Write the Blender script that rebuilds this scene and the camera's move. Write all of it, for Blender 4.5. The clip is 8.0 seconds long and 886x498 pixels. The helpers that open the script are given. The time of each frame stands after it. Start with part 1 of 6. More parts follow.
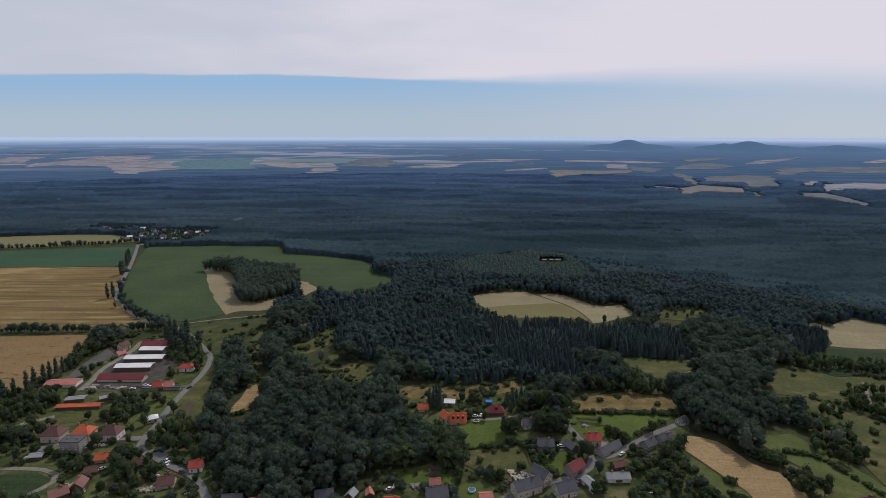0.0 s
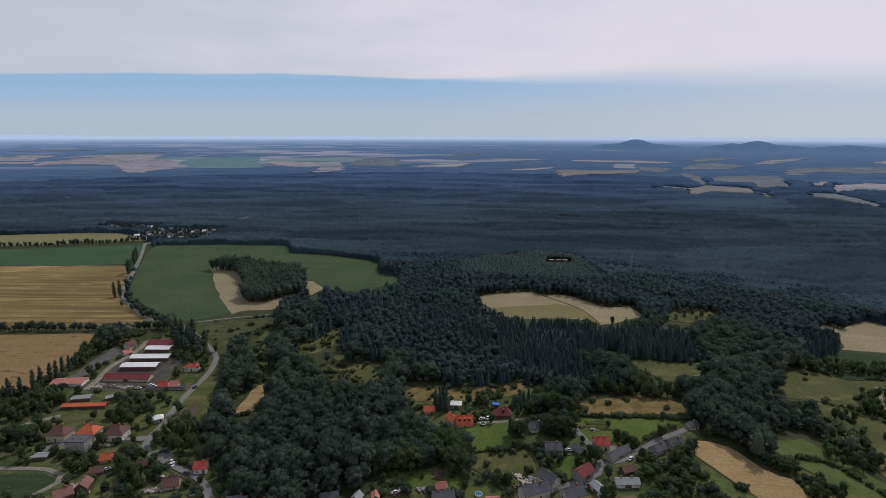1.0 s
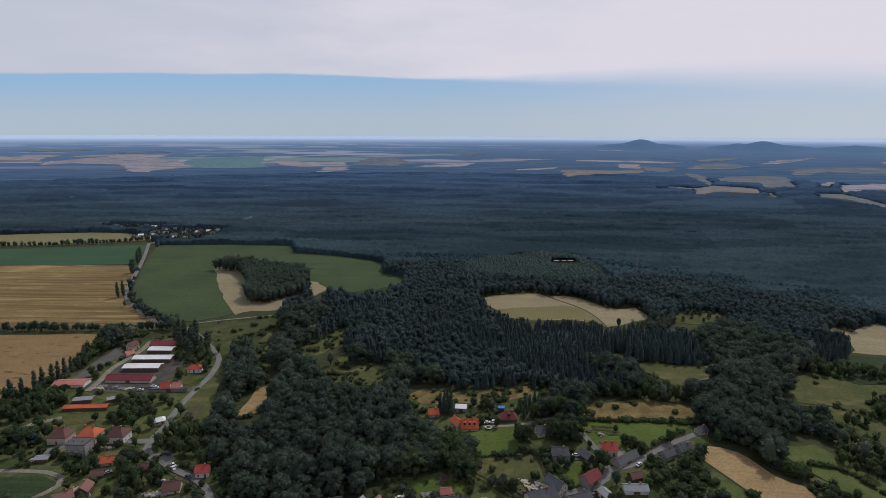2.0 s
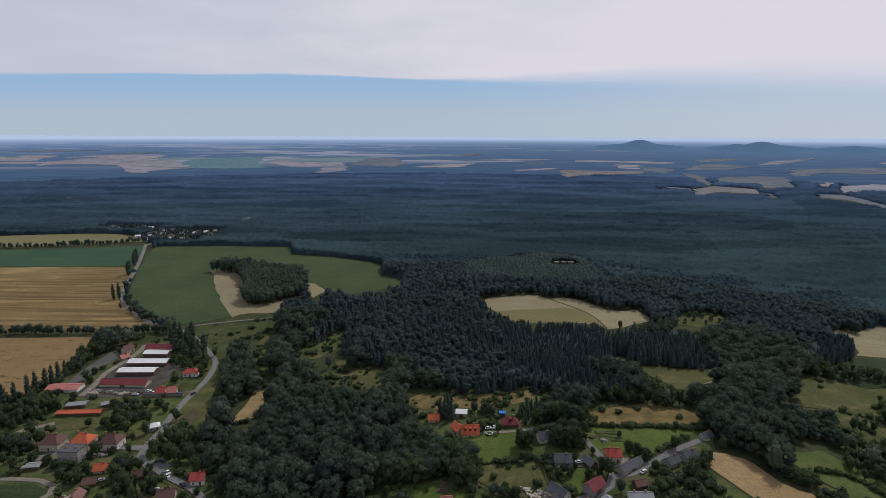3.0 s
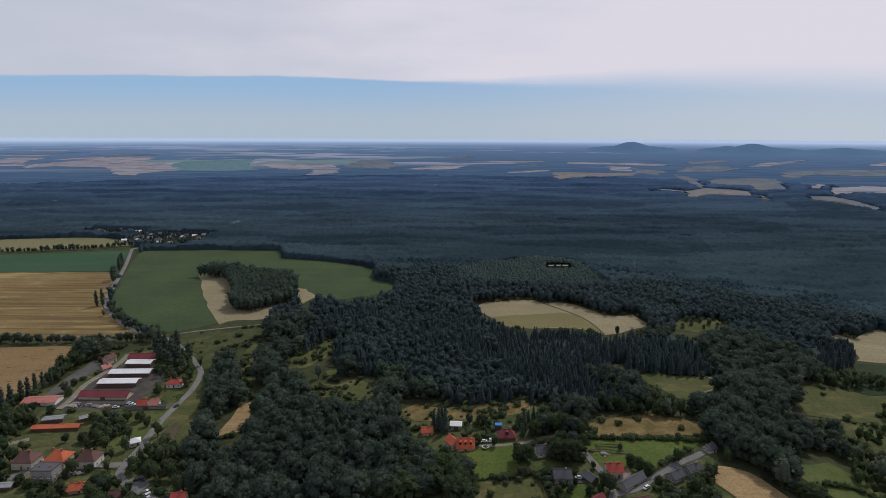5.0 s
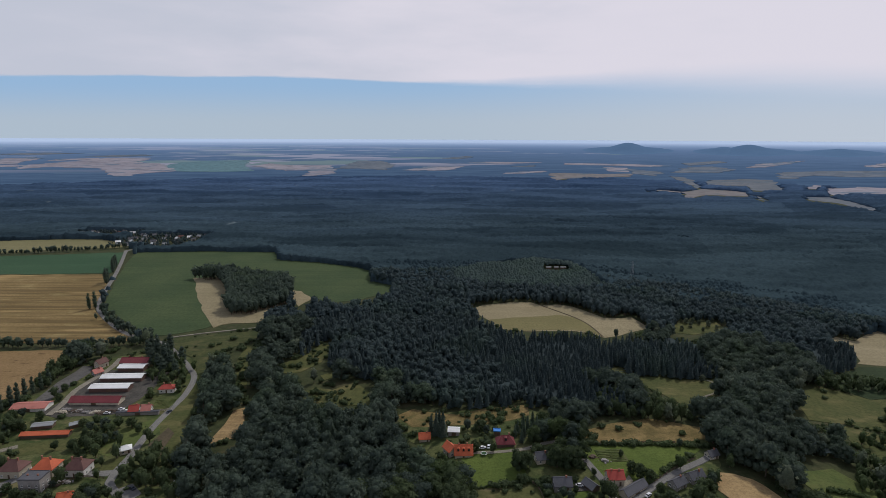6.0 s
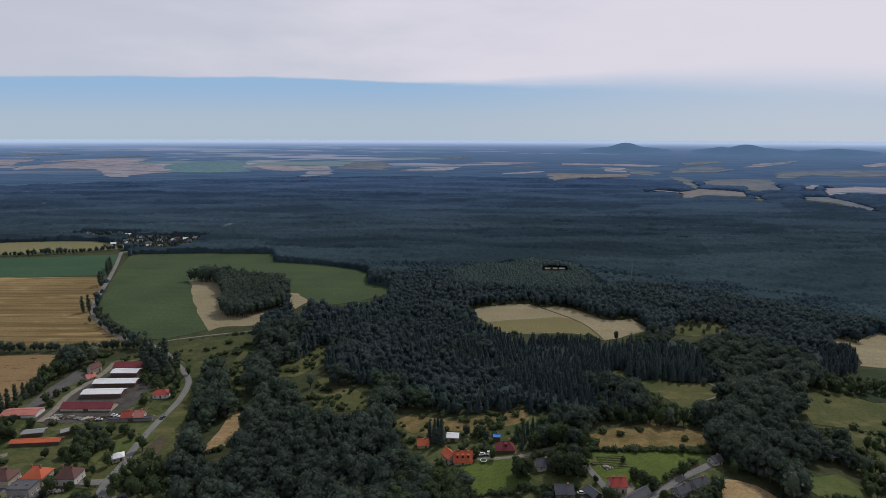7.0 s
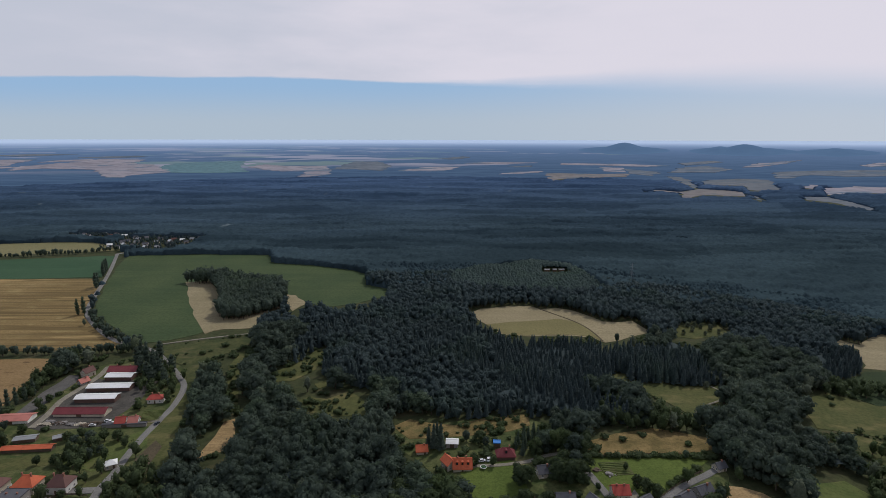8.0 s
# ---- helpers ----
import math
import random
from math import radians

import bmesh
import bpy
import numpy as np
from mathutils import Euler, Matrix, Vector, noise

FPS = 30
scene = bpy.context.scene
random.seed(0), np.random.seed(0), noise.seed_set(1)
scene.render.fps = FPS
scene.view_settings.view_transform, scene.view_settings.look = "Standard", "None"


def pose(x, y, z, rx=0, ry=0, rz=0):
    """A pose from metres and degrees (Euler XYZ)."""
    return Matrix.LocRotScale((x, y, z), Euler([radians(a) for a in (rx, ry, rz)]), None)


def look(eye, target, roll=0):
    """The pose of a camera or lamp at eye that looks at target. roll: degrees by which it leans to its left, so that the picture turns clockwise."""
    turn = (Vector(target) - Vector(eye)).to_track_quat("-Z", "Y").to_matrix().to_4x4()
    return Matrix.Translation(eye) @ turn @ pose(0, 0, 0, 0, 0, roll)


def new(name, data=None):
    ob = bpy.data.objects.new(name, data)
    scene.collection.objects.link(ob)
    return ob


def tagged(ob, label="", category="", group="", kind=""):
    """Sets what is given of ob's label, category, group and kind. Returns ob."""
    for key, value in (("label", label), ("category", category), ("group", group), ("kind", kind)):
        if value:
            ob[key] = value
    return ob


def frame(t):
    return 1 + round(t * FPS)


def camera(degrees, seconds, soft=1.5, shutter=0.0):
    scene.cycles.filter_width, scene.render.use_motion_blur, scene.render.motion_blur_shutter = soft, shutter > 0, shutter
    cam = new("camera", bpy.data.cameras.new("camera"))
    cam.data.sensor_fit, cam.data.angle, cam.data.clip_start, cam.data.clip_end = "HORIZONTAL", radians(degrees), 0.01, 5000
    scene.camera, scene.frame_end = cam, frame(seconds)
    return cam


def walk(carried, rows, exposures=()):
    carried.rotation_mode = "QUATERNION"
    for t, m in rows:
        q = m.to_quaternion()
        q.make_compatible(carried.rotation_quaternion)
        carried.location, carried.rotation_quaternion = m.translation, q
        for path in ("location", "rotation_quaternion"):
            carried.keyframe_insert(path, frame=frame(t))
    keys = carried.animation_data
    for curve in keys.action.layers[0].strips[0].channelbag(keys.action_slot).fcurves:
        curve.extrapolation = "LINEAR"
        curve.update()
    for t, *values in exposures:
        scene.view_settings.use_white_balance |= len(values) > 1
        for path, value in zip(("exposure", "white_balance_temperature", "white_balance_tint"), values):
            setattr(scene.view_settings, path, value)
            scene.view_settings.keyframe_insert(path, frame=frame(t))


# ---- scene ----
# The camera drifts forward over a village edge at about 180 m above the plain.
cam = camera(78.0, 8.0, soft=0.75)
ROWS = [
    (0.0, 0.00, 0.00, 180.00, 0.000, -11.702, 0.087),
    (0.5, -0.32, 1.73, 179.92, 0.239, -11.724, 0.134),
    (1.0, -0.70, 3.48, 180.17, 0.639, -11.776, 0.190),
    (1.5, -1.00, 5.70, 180.03, 1.058, -11.785, 0.224),
    (3.0, -2.45, 14.36, 179.92, 0.909, -11.743, 0.229),
    (3.5, -2.66, 17.74, 179.93, 0.685, -11.698, 0.231),
    (4.0, -2.90, 20.65, 180.06, 0.467, -11.672, 0.234),
    (4.5, -3.04, 23.90, 179.80, 0.287, -11.595, 0.216),
    (6.0, -3.70, 32.75, 179.88, -0.241, -11.452, 0.262),
    (6.5, -3.85, 35.62, 180.01, -0.383, -11.415, 0.232),
    (7.0, -3.94, 38.59, 180.18, -0.474, -11.422, 0.173),
    (7.5, -4.00, 41.52, 180.44, -0.555, -11.433, 0.138),
    (8.0, -4.13, 44.42, 180.54, -0.624, -11.428, 0.129),
]
EXPOSURE = -0.86
walk(cam, [(t, pose(x, y, z, 90 + pitch, 0, yaw) @ pose(0, 0, 0, 0, 0, roll)) for t, x, y, z, yaw, pitch, roll in ROWS])
scene.view_settings.exposure = EXPOSURE

# ---- light ----
SUN_AZIMUTH, SUN_HEIGHT = 35.0, 49.0  # degrees clockwise from the camera's heading, and above the horizon
sun = new("sun", bpy.data.lights.new("sun", "SUN"))
sun.data.energy, sun.data.angle, sun.data.color = 3.3, radians(0.6), (1.0, 0.965, 0.91)
sun_way = Vector((math.sin(radians(SUN_AZIMUTH)) * math.cos(radians(SUN_HEIGHT)), math.cos(radians(SUN_AZIMUTH)) * math.cos(radians(SUN_HEIGHT)), math.sin(radians(SUN_HEIGHT))))
sun.matrix_world = look(sun_way * 400, (0, 0, 0))


class Nodes:
    """Short ways to add and link shader nodes."""

    def __init__(self, tree):
        self.tree = tree
        tree.nodes.clear()

    def add(self, kind, **values):
        node = self.tree.nodes.new(kind)
        for key, value in values.items():
            if isinstance(value, bpy.types.NodeSocket):
                self.tree.links.new(value, node.inputs[key.replace("_", " ")])
            else:
                node.inputs[key.replace("_", " ")].default_value = value
        return node

    def link(self, a, b):
        self.tree.links.new(a, b)

    def maths(self, op, a, b=0.0, c=0.0):
        node = self.tree.nodes.new("ShaderNodeMath")
        node.operation = op
        for n, v in enumerate((a, b, c)):
            if isinstance(v, bpy.types.NodeSocket):
                self.link(v, node.inputs[n])
            else:
                node.inputs[n].default_value = v
        return node.outputs[0]

    def mix(self, fac, a, b, blend="MIX"):
        node = self.tree.nodes.new("ShaderNodeMix")
        node.data_type, node.blend_type = "RGBA", blend
        for n, v in ((0, fac), (6, a), (7, b)):
            if isinstance(v, bpy.types.NodeSocket):
                self.link(v, node.inputs[n])
            else:
                node.inputs[n].default_value = (*v, 1) if n and len(v) == 3 else v
        return node.outputs[2]

    def ramp(self, value, lo, hi):
        node = self.tree.nodes.new("ShaderNodeMapRange")
        node.interpolation_type = "SMOOTHSTEP"
        for n, v in enumerate((value, lo, hi)):
            if isinstance(v, bpy.types.NodeSocket):
                self.link(v, node.inputs[n])
            else:
                node.inputs[n].default_value = v
        return node.outputs[0]

    def noise(self, vector, scale, detail=3.0, rough=0.55):
        node = self.add("ShaderNodeTexNoise", Scale=scale, Detail=detail, Roughness=rough)
        self.link(vector, node.inputs["Vector"])
        return node.outputs["Fac"]

    def stretch(self, vector, size, turn=0.0):
        node = self.add("ShaderNodeMapping", Vector=vector)
        node.inputs["Scale"].default_value = size
        node.inputs["Rotation"].default_value = (0, 0, radians(turn))
        return node.outputs[0]


world = bpy.data.worlds.new("sky")
scene.world = world
world.use_nodes = True
n = Nodes(world.node_tree)
sky = n.add("ShaderNodeTexSky")
sky.sky_type, sky.sun_disc = "NISHITA", False
sky.sun_elevation, sky.sun_rotation, sky.altitude, sky.dust_density, sky.air_density = radians(SUN_HEIGHT), radians(SUN_AZIMUTH), 250, 0.6, 1.0
way = n.add("ShaderNodeTexCoord").outputs["Generated"]
axes = n.add("ShaderNodeSeparateXYZ", Vector=way).outputs
# a bank of thin high cloud, whose lower rim slopes down and frays out towards the east
depth = n.maths("MAXIMUM", n.maths("ABSOLUTE", axes[1]), 0.1)
east = n.maths("DIVIDE", axes[0], depth)
rise = n.maths("DIVIDE", axes[2], depth)
wisps = n.noise(n.stretch(way, (3.0, 3.0, 26.0)), 2.6, 5.0, 0.6)
fine = n.noise(n.stretch(way, (2.0, 2.0, 60.0)), 3.0, 4.0, 0.6)
height = n.maths("ADD", rise, n.maths("MULTIPLY", n.maths("SUBTRACT", wisps, 0.5), 0.010))
height = n.maths("ADD", height, n.maths("MULTIPLY", n.maths("SUBTRACT", fine, 0.5), 0.004))
rim = n.maths("MAXIMUM", n.maths("MINIMUM", n.maths("SUBTRACT", 0.0905, n.maths("MULTIPLY", east, 0.040)), 0.1025), 0.03)
east_fade = n.ramp(east, -0.15, 0.75)
soft_rim = n.maths("ADD", 0.005, n.maths("MULTIPLY", east_fade, 0.075))
bank = n.ramp(height, rim, n.maths("ADD", rim, soft_rim))
broken = n.ramp(axes[2], 0.36, 0.64)
bank = n.maths("MULTIPLY", bank, n.maths("SUBTRACT", 1.0, n.maths("MULTIPLY", broken, 0.62)))
streaks = n.noise(n.stretch(way, (2.0, 2.0, 9.0)), 2.2, 5.0)
cloud = n.mix(n.ramp(n.maths("ADD", east, n.maths("MULTIPLY", n.maths("SUBTRACT", streaks, 0.5), 1.3)), -0.8, 0.5), (0.91, 0.96, 1.13), (1.22, 1.18, 1.33))
low_air = n.ramp(rise, 0.02, 0.10)
blue = n.mix(low_air, (0.74, 0.89, 1.06), (0.53, 0.82, 1.20))
blue = n.mix(n.maths("MULTIPLY", east_fade, 0.6), blue, (0.98, 1.06, 1.20))
clear = n.add("ShaderNodeBackground", Color=sky.outputs[0], Strength=0.16)
hazy = n.add("ShaderNodeBackground", Color=blue, Strength=1.03)
white = n.add("ShaderNodeBackground", Color=cloud, Strength=1.05)
low = n.ramp(axes[2], 0.12, 0.30)
air = n.tree.nodes.new("ShaderNodeMixShader")
n.link(low, air.inputs[0]), n.link(hazy.outputs[0], air.inputs[1]), n.link(clear.outputs[0], air.inputs[2])
mixed = n.tree.nodes.new("ShaderNodeMixShader")
n.link(bank, mixed.inputs[0]), n.link(air.outputs[0], mixed.inputs[1]), n.link(white.outputs[0], mixed.inputs[2])
out = n.tree.nodes.new("ShaderNodeOutputWorld")
n.link(mixed.outputs[0], out.inputs[0])

# ---- materials ----


def material(name, rough=0.85, specular=0.25):
    """A new material: its nodes, its principled shader, and the place in metres."""
    m = bpy.data.materials.new(name)
    m.use_nodes = True
    k = Nodes(m.node_tree)
    shader = k.add("ShaderNodeBsdfPrincipled", Roughness=rough)
    shader.inputs["Specular IOR Level"].default_value = specular
    k.link(shader.outputs[0], k.tree.nodes.new("ShaderNodeOutputMaterial").inputs[0])
    place = k.add("ShaderNodeNewGeometry").outputs["Position"]
    return m, k, shader, place


def bump(k, shader, height, strength, distance):
    node = k.add("ShaderNodeBump", Strength=strength, Distance=distance, Height=height)
    k.link(node.outputs[0], shader.inputs["Normal"])


def ground_material(name, dark, light, patch=45.0, grain=1.5, rows=None, worn=None, relief=0.3, groves=None, dashes=None):
    """Soil or vegetation seen from afar: broad patches, fine grain, drilled rows (degrees, spacing, strength) and worn spots."""
    m, k, shader, place = material(name, 0.95, 0.1)
    broad = k.ramp(k.noise(place, 1 / patch, 4.0, 0.6), 0.3, 0.7)
    colour = k.mix(broad, dark, light)
    small = k.noise(place, 1 / grain, 4.0, 0.7)
    colour = k.mix(k.maths("MULTIPLY", k.ramp(small, 0.35, 0.75), 0.6), colour, [c * 0.5 for c in dark])
    if worn:
        spots = k.ramp(k.noise(k.stretch(place, (0.03, 0.06, 0.05)), 1.0, 5.0, 0.65), 0.52, 0.68)
        colour = k.mix(k.maths("MULTIPLY", spots, 0.7), colour, worn)
    if rows:
        turn, spacing, strength = rows
        lines = k.noise(k.stretch(place, (0.004, 1 / spacing, 0.1), turn), 1.0, 4.0, 0.7)
        colour = k.mix(k.maths("MULTIPLY", k.ramp(lines, 0.42, 0.62), strength), colour, [c * 0.52 for c in dark])
        pale = k.noise(k.stretch(place, (0.006, 0.45 / spacing, 0.1), turn), 1.0, 3.0, 0.6)
        colour = k.mix(k.maths("MULTIPLY", k.ramp(pale, 0.55, 0.7), strength), colour, [min(1, c * 1.25) for c in light])
    if dashes:
        flattened = k.noise(k.stretch(place, (0.05, 0.16, 0.05), 4), 1.0, 4.0, 0.6)
        colour = k.mix(k.maths("MULTIPLY", k.ramp(flattened, 0.60, 0.67), 0.85), colour, dashes)
    if groves:
        clumps = k.noise(k.stretch(place, (1 / 260, 1 / 70, 0.01), 8), 1.0, 4.0, 0.65)
        colour = k.mix(k.ramp(clumps, 0.56, 0.60), colour, groves)
    k.link(colour, shader.inputs["Base Color"])
    bump(k, shader, small, relief, 1.0)
    return m


def leaf_material(name, dark, light, rough=0.75):
    """Foliage: each clump and each plant a little different, with a mottled fine grain."""
    m, k, shader, place = material(name, rough, 0.15)
    island = k.add("ShaderNodeNewGeometry").outputs["Random Per Island"]
    own = k.add("ShaderNodeObjectInfo").outputs["Random"]
    stand = k.maths("ADD", k.maths("MULTIPLY", k.ramp(k.noise(place, 1 / 38.0, 4.0, 0.6), 0.36, 0.64), 0.6), k.maths("MULTIPLY", k.ramp(k.noise(place, 1 / 140.0, 3.0, 0.6), 0.38, 0.62), 0.55))
    plant_tone = k.add("ShaderNodeAttribute")
    plant_tone.attribute_name = "tone"
    own = k.maths("ADD", own, plant_tone.outputs["Fac"])
    mixed = k.maths("ADD", k.maths("MULTIPLY", island, 0.15), k.maths("ADD", k.maths("MULTIPLY", own, 0.20), k.maths("MULTIPLY", stand, 0.62)))
    colour = k.mix(mixed, dark, light)
    # some stands are a fresher green than others
    fresh = k.ramp(k.noise(place, 1 / 60.0, 4.0, 0.6), 0.50, 0.66)
    colour = k.mix(k.maths("MULTIPLY", fresh, 0.55), colour, (light[0] * 0.92, light[1] * 1.04, light[2] * 0.72))
    grain = k.noise(place, 1.1, 3.0, 0.7)
    colour = k.mix(k.maths("MULTIPLY", k.ramp(grain, 0.42, 0.62), 0.55), colour, [c * 0.75 for c in dark])
    k.link(colour, shader.inputs["Base Color"])
    bump(k, shader, grain, 0.7, 0.8)
    # thin leaves let part of the light through, a little yellower
    through_leaf = k.add("ShaderNodeBsdfTranslucent", Color=k.mix(0.5, colour, (light[0] * 1.25, light[1] * 1.3, light[2] * 1.15)))
    both = k.tree.nodes.new("ShaderNodeMixShader")
    both.inputs[0].default_value = 0.38
    k.link(shader.outputs[0], both.inputs[1]), k.link(through_leaf.outputs[0], both.inputs[2])
    k.link(both.outputs[0], k.tree.nodes["Material Output"].inputs[0])
    return m


def canopy_material(name, dark, light, dark_hazed, light_hazed):
    """The closed roof of a far pine wood: stands of different age, streaky grain, dull needles, and painted haze."""
    m, k, shader, place = material(name, 1.0, 0.0)
    cells = k.add("ShaderNodeTexVoronoi", Scale=1.0, Randomness=0.9)
    k.link(k.stretch(place, (1 / 420.0, 1 / 130.0, 0.001), 6), cells.inputs["Vector"])
    age = k.add("ShaderNodeSeparateXYZ", Vector=cells.outputs["Color"]).outputs[0]
    broad = k.noise(k.stretch(place, (0.0028, 0.0095, 0.001), 6), 1.0, 5.0, 0.62)
    mixed = k.maths("ADD", k.maths("MULTIPLY", age, 0.5), k.maths("MULTIPLY", k.ramp(broad, 0.40, 0.60), 0.5))
    # aerial haze painted in: the canopy turns bluer and paler northwards, away from the village
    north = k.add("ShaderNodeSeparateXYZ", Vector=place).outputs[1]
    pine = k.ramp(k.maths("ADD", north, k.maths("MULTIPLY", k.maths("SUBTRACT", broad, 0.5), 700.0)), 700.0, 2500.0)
    colour = k.mix(pine, k.mix(mixed, dark, light), k.mix(mixed, dark_hazed, light_hazed))
    # a few pale young stands and heaths among the old pines
    pale = k.noise(k.stretch(place, (0.010, 0.0075, 0.001)), 1.0, 3.0, 0.5)
    colour = k.mix(k.maths("MULTIPLY", k.ramp(pale, 0.70, 0.76), 0.8), colour, (0.150, 0.185, 0.200))
    grain = k.noise(k.stretch(place, (1.0, 0.6, 1.0)), 0.22, 4.0, 0.75)
    colour = k.mix(k.maths("MULTIPLY", k.ramp(grain, 0.4, 0.65), 0.3), colour, [c * 0.6 for c in dark])
    k.link(colour, shader.inputs["Base Color"])
    bump(k, shader, grain, 0.35, 2.0)
    return m


def plain_material(name, colour, rough=0.8, vary=0.25, grain=3.0, metal=0.0, ribs=0.0, stain=None):
    """Paint, render, tile or sheet metal with stains, a fine grain and, for roofs, courses."""
    m, k, shader, place = material(name, rough, 0.3)
    own = k.add("ShaderNodeObjectInfo").outputs["Random"]
    tone = k.mix(k.maths("MULTIPLY", own, vary), colour, stain or [c * 0.6 for c in colour])
    dirt = k.ramp(k.noise(place, 1 / grain, 4.0, 0.65), 0.38, 0.72)
    tone = k.mix(k.maths("MULTIPLY", dirt, 0.4), tone, stain or [c * 0.5 for c in colour])
    k.link(tone, shader.inputs["Base Color"])
    shader.inputs["Metallic"].default_value = metal
    relief = k.noise(place, 4.0, 2.0)
    if ribs:
        object_place = k.add("ShaderNodeTexCoord").outputs["Object"]
        wave = k.add("ShaderNodeTexWave", Scale=ribs, Distortion=0.3)
        k.link(object_place, wave.inputs["Vector"])
        relief = k.maths("ADD", relief, wave.outputs["Fac"])
    bump(k, shader, relief, 0.3, 0.08)
    return m


FOREST_FLOOR = ground_material("forest_floor", (0.040, 0.050, 0.022), (0.068, 0.074, 0.032), 18, 3, worn=(0.085, 0.075, 0.040))
GRASS = ground_material("rough_grass", (0.048, 0.070, 0.023), (0.122, 0.126, 0.052), 10, 2.0, worn=(0.20, 0.165, 0.085))
FRESH = ground_material("fresh_meadow", (0.080, 0.108, 0.032), (0.118, 0.136, 0.046), 16, 2.0, worn=(0.16, 0.14, 0.06))
LAWN = ground_material("mown_lawn", (0.080, 0.112, 0.026), (0.116, 0.152, 0.036), 18, 1.4, rows=(14, 4, 0.12))
MEADOW = ground_material("hay_meadow", (0.052, 0.080, 0.035), (0.074, 0.101, 0.043), 70, 3.0, rows=(8, 6, 0.18))
OLIVE = ground_material("dry_meadow", (0.070, 0.082, 0.029), (0.108, 0.108, 0.041), 24, 2.4, worn=(0.165, 0.140, 0.062))
ROUGH = ground_material("unmown_meadow", (0.046, 0.060, 0.023), (0.088, 0.092, 0.036), 14, 2.6, worn=(0.12, 0.105, 0.05))
DRY = ground_material("dry_grass", (0.130, 0.102, 0.040), (0.262, 0.186, 0.080), 9, 1.6, worn=(0.085, 0.088, 0.032), relief=0.6)
WHEAT = ground_material("wheat_stubble", (0.215, 0.150, 0.062), (0.285, 0.200, 0.088), 80, 2.5, rows=(3, 9.0, 0.85), worn=(0.32, 0.25, 0.11))
RIPE = ground_material("ripe_wheat", (0.235, 0.155, 0.072), (0.290, 0.192, 0.094), 50, 2.0, rows=(4, 9, 0.12), worn=(0.19, 0.125, 0.058), dashes=(0.085, 0.052, 0.026))
TAN = ground_material("pale_barley", (0.265, 0.222, 0.130), (0.325, 0.272, 0.165), 60, 2.0, rows=(-20, 7, 0.15))
OLIVE_CROP = ground_material("unripe_barley", (0.175, 0.155, 0.070), (0.210, 0.185, 0.082), 60, 2.0, rows=(0, 6, 0.12))
BEET = ground_material("beet_leaves", (0.042, 0.090, 0.046), (0.058, 0.108, 0.056), 110, 2.0, rows=(12, 8, 0.12))
MAIZE = ground_material("dark_crop_leaves", (0.034, 0.052, 0.024), (0.052, 0.074, 0.032), 25, 2.0, rows=(30, 5, 0.3))
YELLOW = ground_material("yellowing_crop", (0.180, 0.170, 0.082), (0.220, 0.198, 0.098), 90, 2.5, rows=(6, 12, 0.12))
STRAW = ground_material("cut_straw", (0.330, 0.225, 0.110), (0.400, 0.280, 0.140), 22, 1.4, rows=(-52, 3.0, 0.3), relief=0.5)
SOIL = ground_material("garden_soil", (0.085, 0.070, 0.045), (0.120, 0.095, 0.060), 12, 1.2)
SAND = ground_material("bare_sand", (0.30, 0.29, 0.26), (0.40, 0.38, 0.34), 20, 2)
ASPHALT = ground_material("worn_asphalt", (0.185, 0.178, 0.165), (0.240, 0.230, 0.212), 14, 0.8, relief=0.1)
GRAVEL = ground_material("gravel_track", (0.210, 0.190, 0.150), (0.290, 0.260, 0.205), 9, 0.9)
PAD = ground_material("dark_concrete", (0.105, 0.100, 0.094), (0.140, 0.132, 0.122), 12, 1.5)
YARD = ground_material("farm_yard", (0.066, 0.062, 0.054), (0.112, 0.102, 0.088), 8, 1.2)
# haze is painted into these far crops: their colours are greyed towards blue
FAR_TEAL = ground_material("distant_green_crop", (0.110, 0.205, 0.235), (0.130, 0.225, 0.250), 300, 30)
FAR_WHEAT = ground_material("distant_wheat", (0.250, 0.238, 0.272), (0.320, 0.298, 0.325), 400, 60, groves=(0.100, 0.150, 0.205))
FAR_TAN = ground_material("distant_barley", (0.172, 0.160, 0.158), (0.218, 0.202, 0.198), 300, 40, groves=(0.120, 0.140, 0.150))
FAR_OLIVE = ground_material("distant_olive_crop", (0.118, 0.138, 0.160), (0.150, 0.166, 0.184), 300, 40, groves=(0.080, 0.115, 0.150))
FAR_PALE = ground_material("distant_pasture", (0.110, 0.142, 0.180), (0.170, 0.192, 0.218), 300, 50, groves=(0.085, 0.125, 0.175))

# broadleaf, spruce and pine colours are lifted towards blue in place of haze
BROADLEAF = leaf_material("broadleaf_foliage", (0.043, 0.064, 0.052), (0.098, 0.128, 0.092))
GARDEN_LEAF = leaf_material("garden_foliage", (0.036, 0.056, 0.028), (0.096, 0.126, 0.056))
SILVER_LEAF = leaf_material("willow_foliage", (0.070, 0.092, 0.062), (0.150, 0.172, 0.120))
CONIFER = leaf_material("spruce_foliage", (0.037, 0.056, 0.059), (0.068, 0.096, 0.095))
YOUNG = leaf_material("young_spruce_foliage", (0.054, 0.085, 0.080), (0.080, 0.120, 0.106))
PINE = leaf_material("pine_foliage", (0.042, 0.064, 0.069), (0.068, 0.098, 0.102))
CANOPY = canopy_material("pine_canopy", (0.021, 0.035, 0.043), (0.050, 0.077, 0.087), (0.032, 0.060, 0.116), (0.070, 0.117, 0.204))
BARK = plain_material("bark", (0.10, 0.075, 0.055), 0.9)

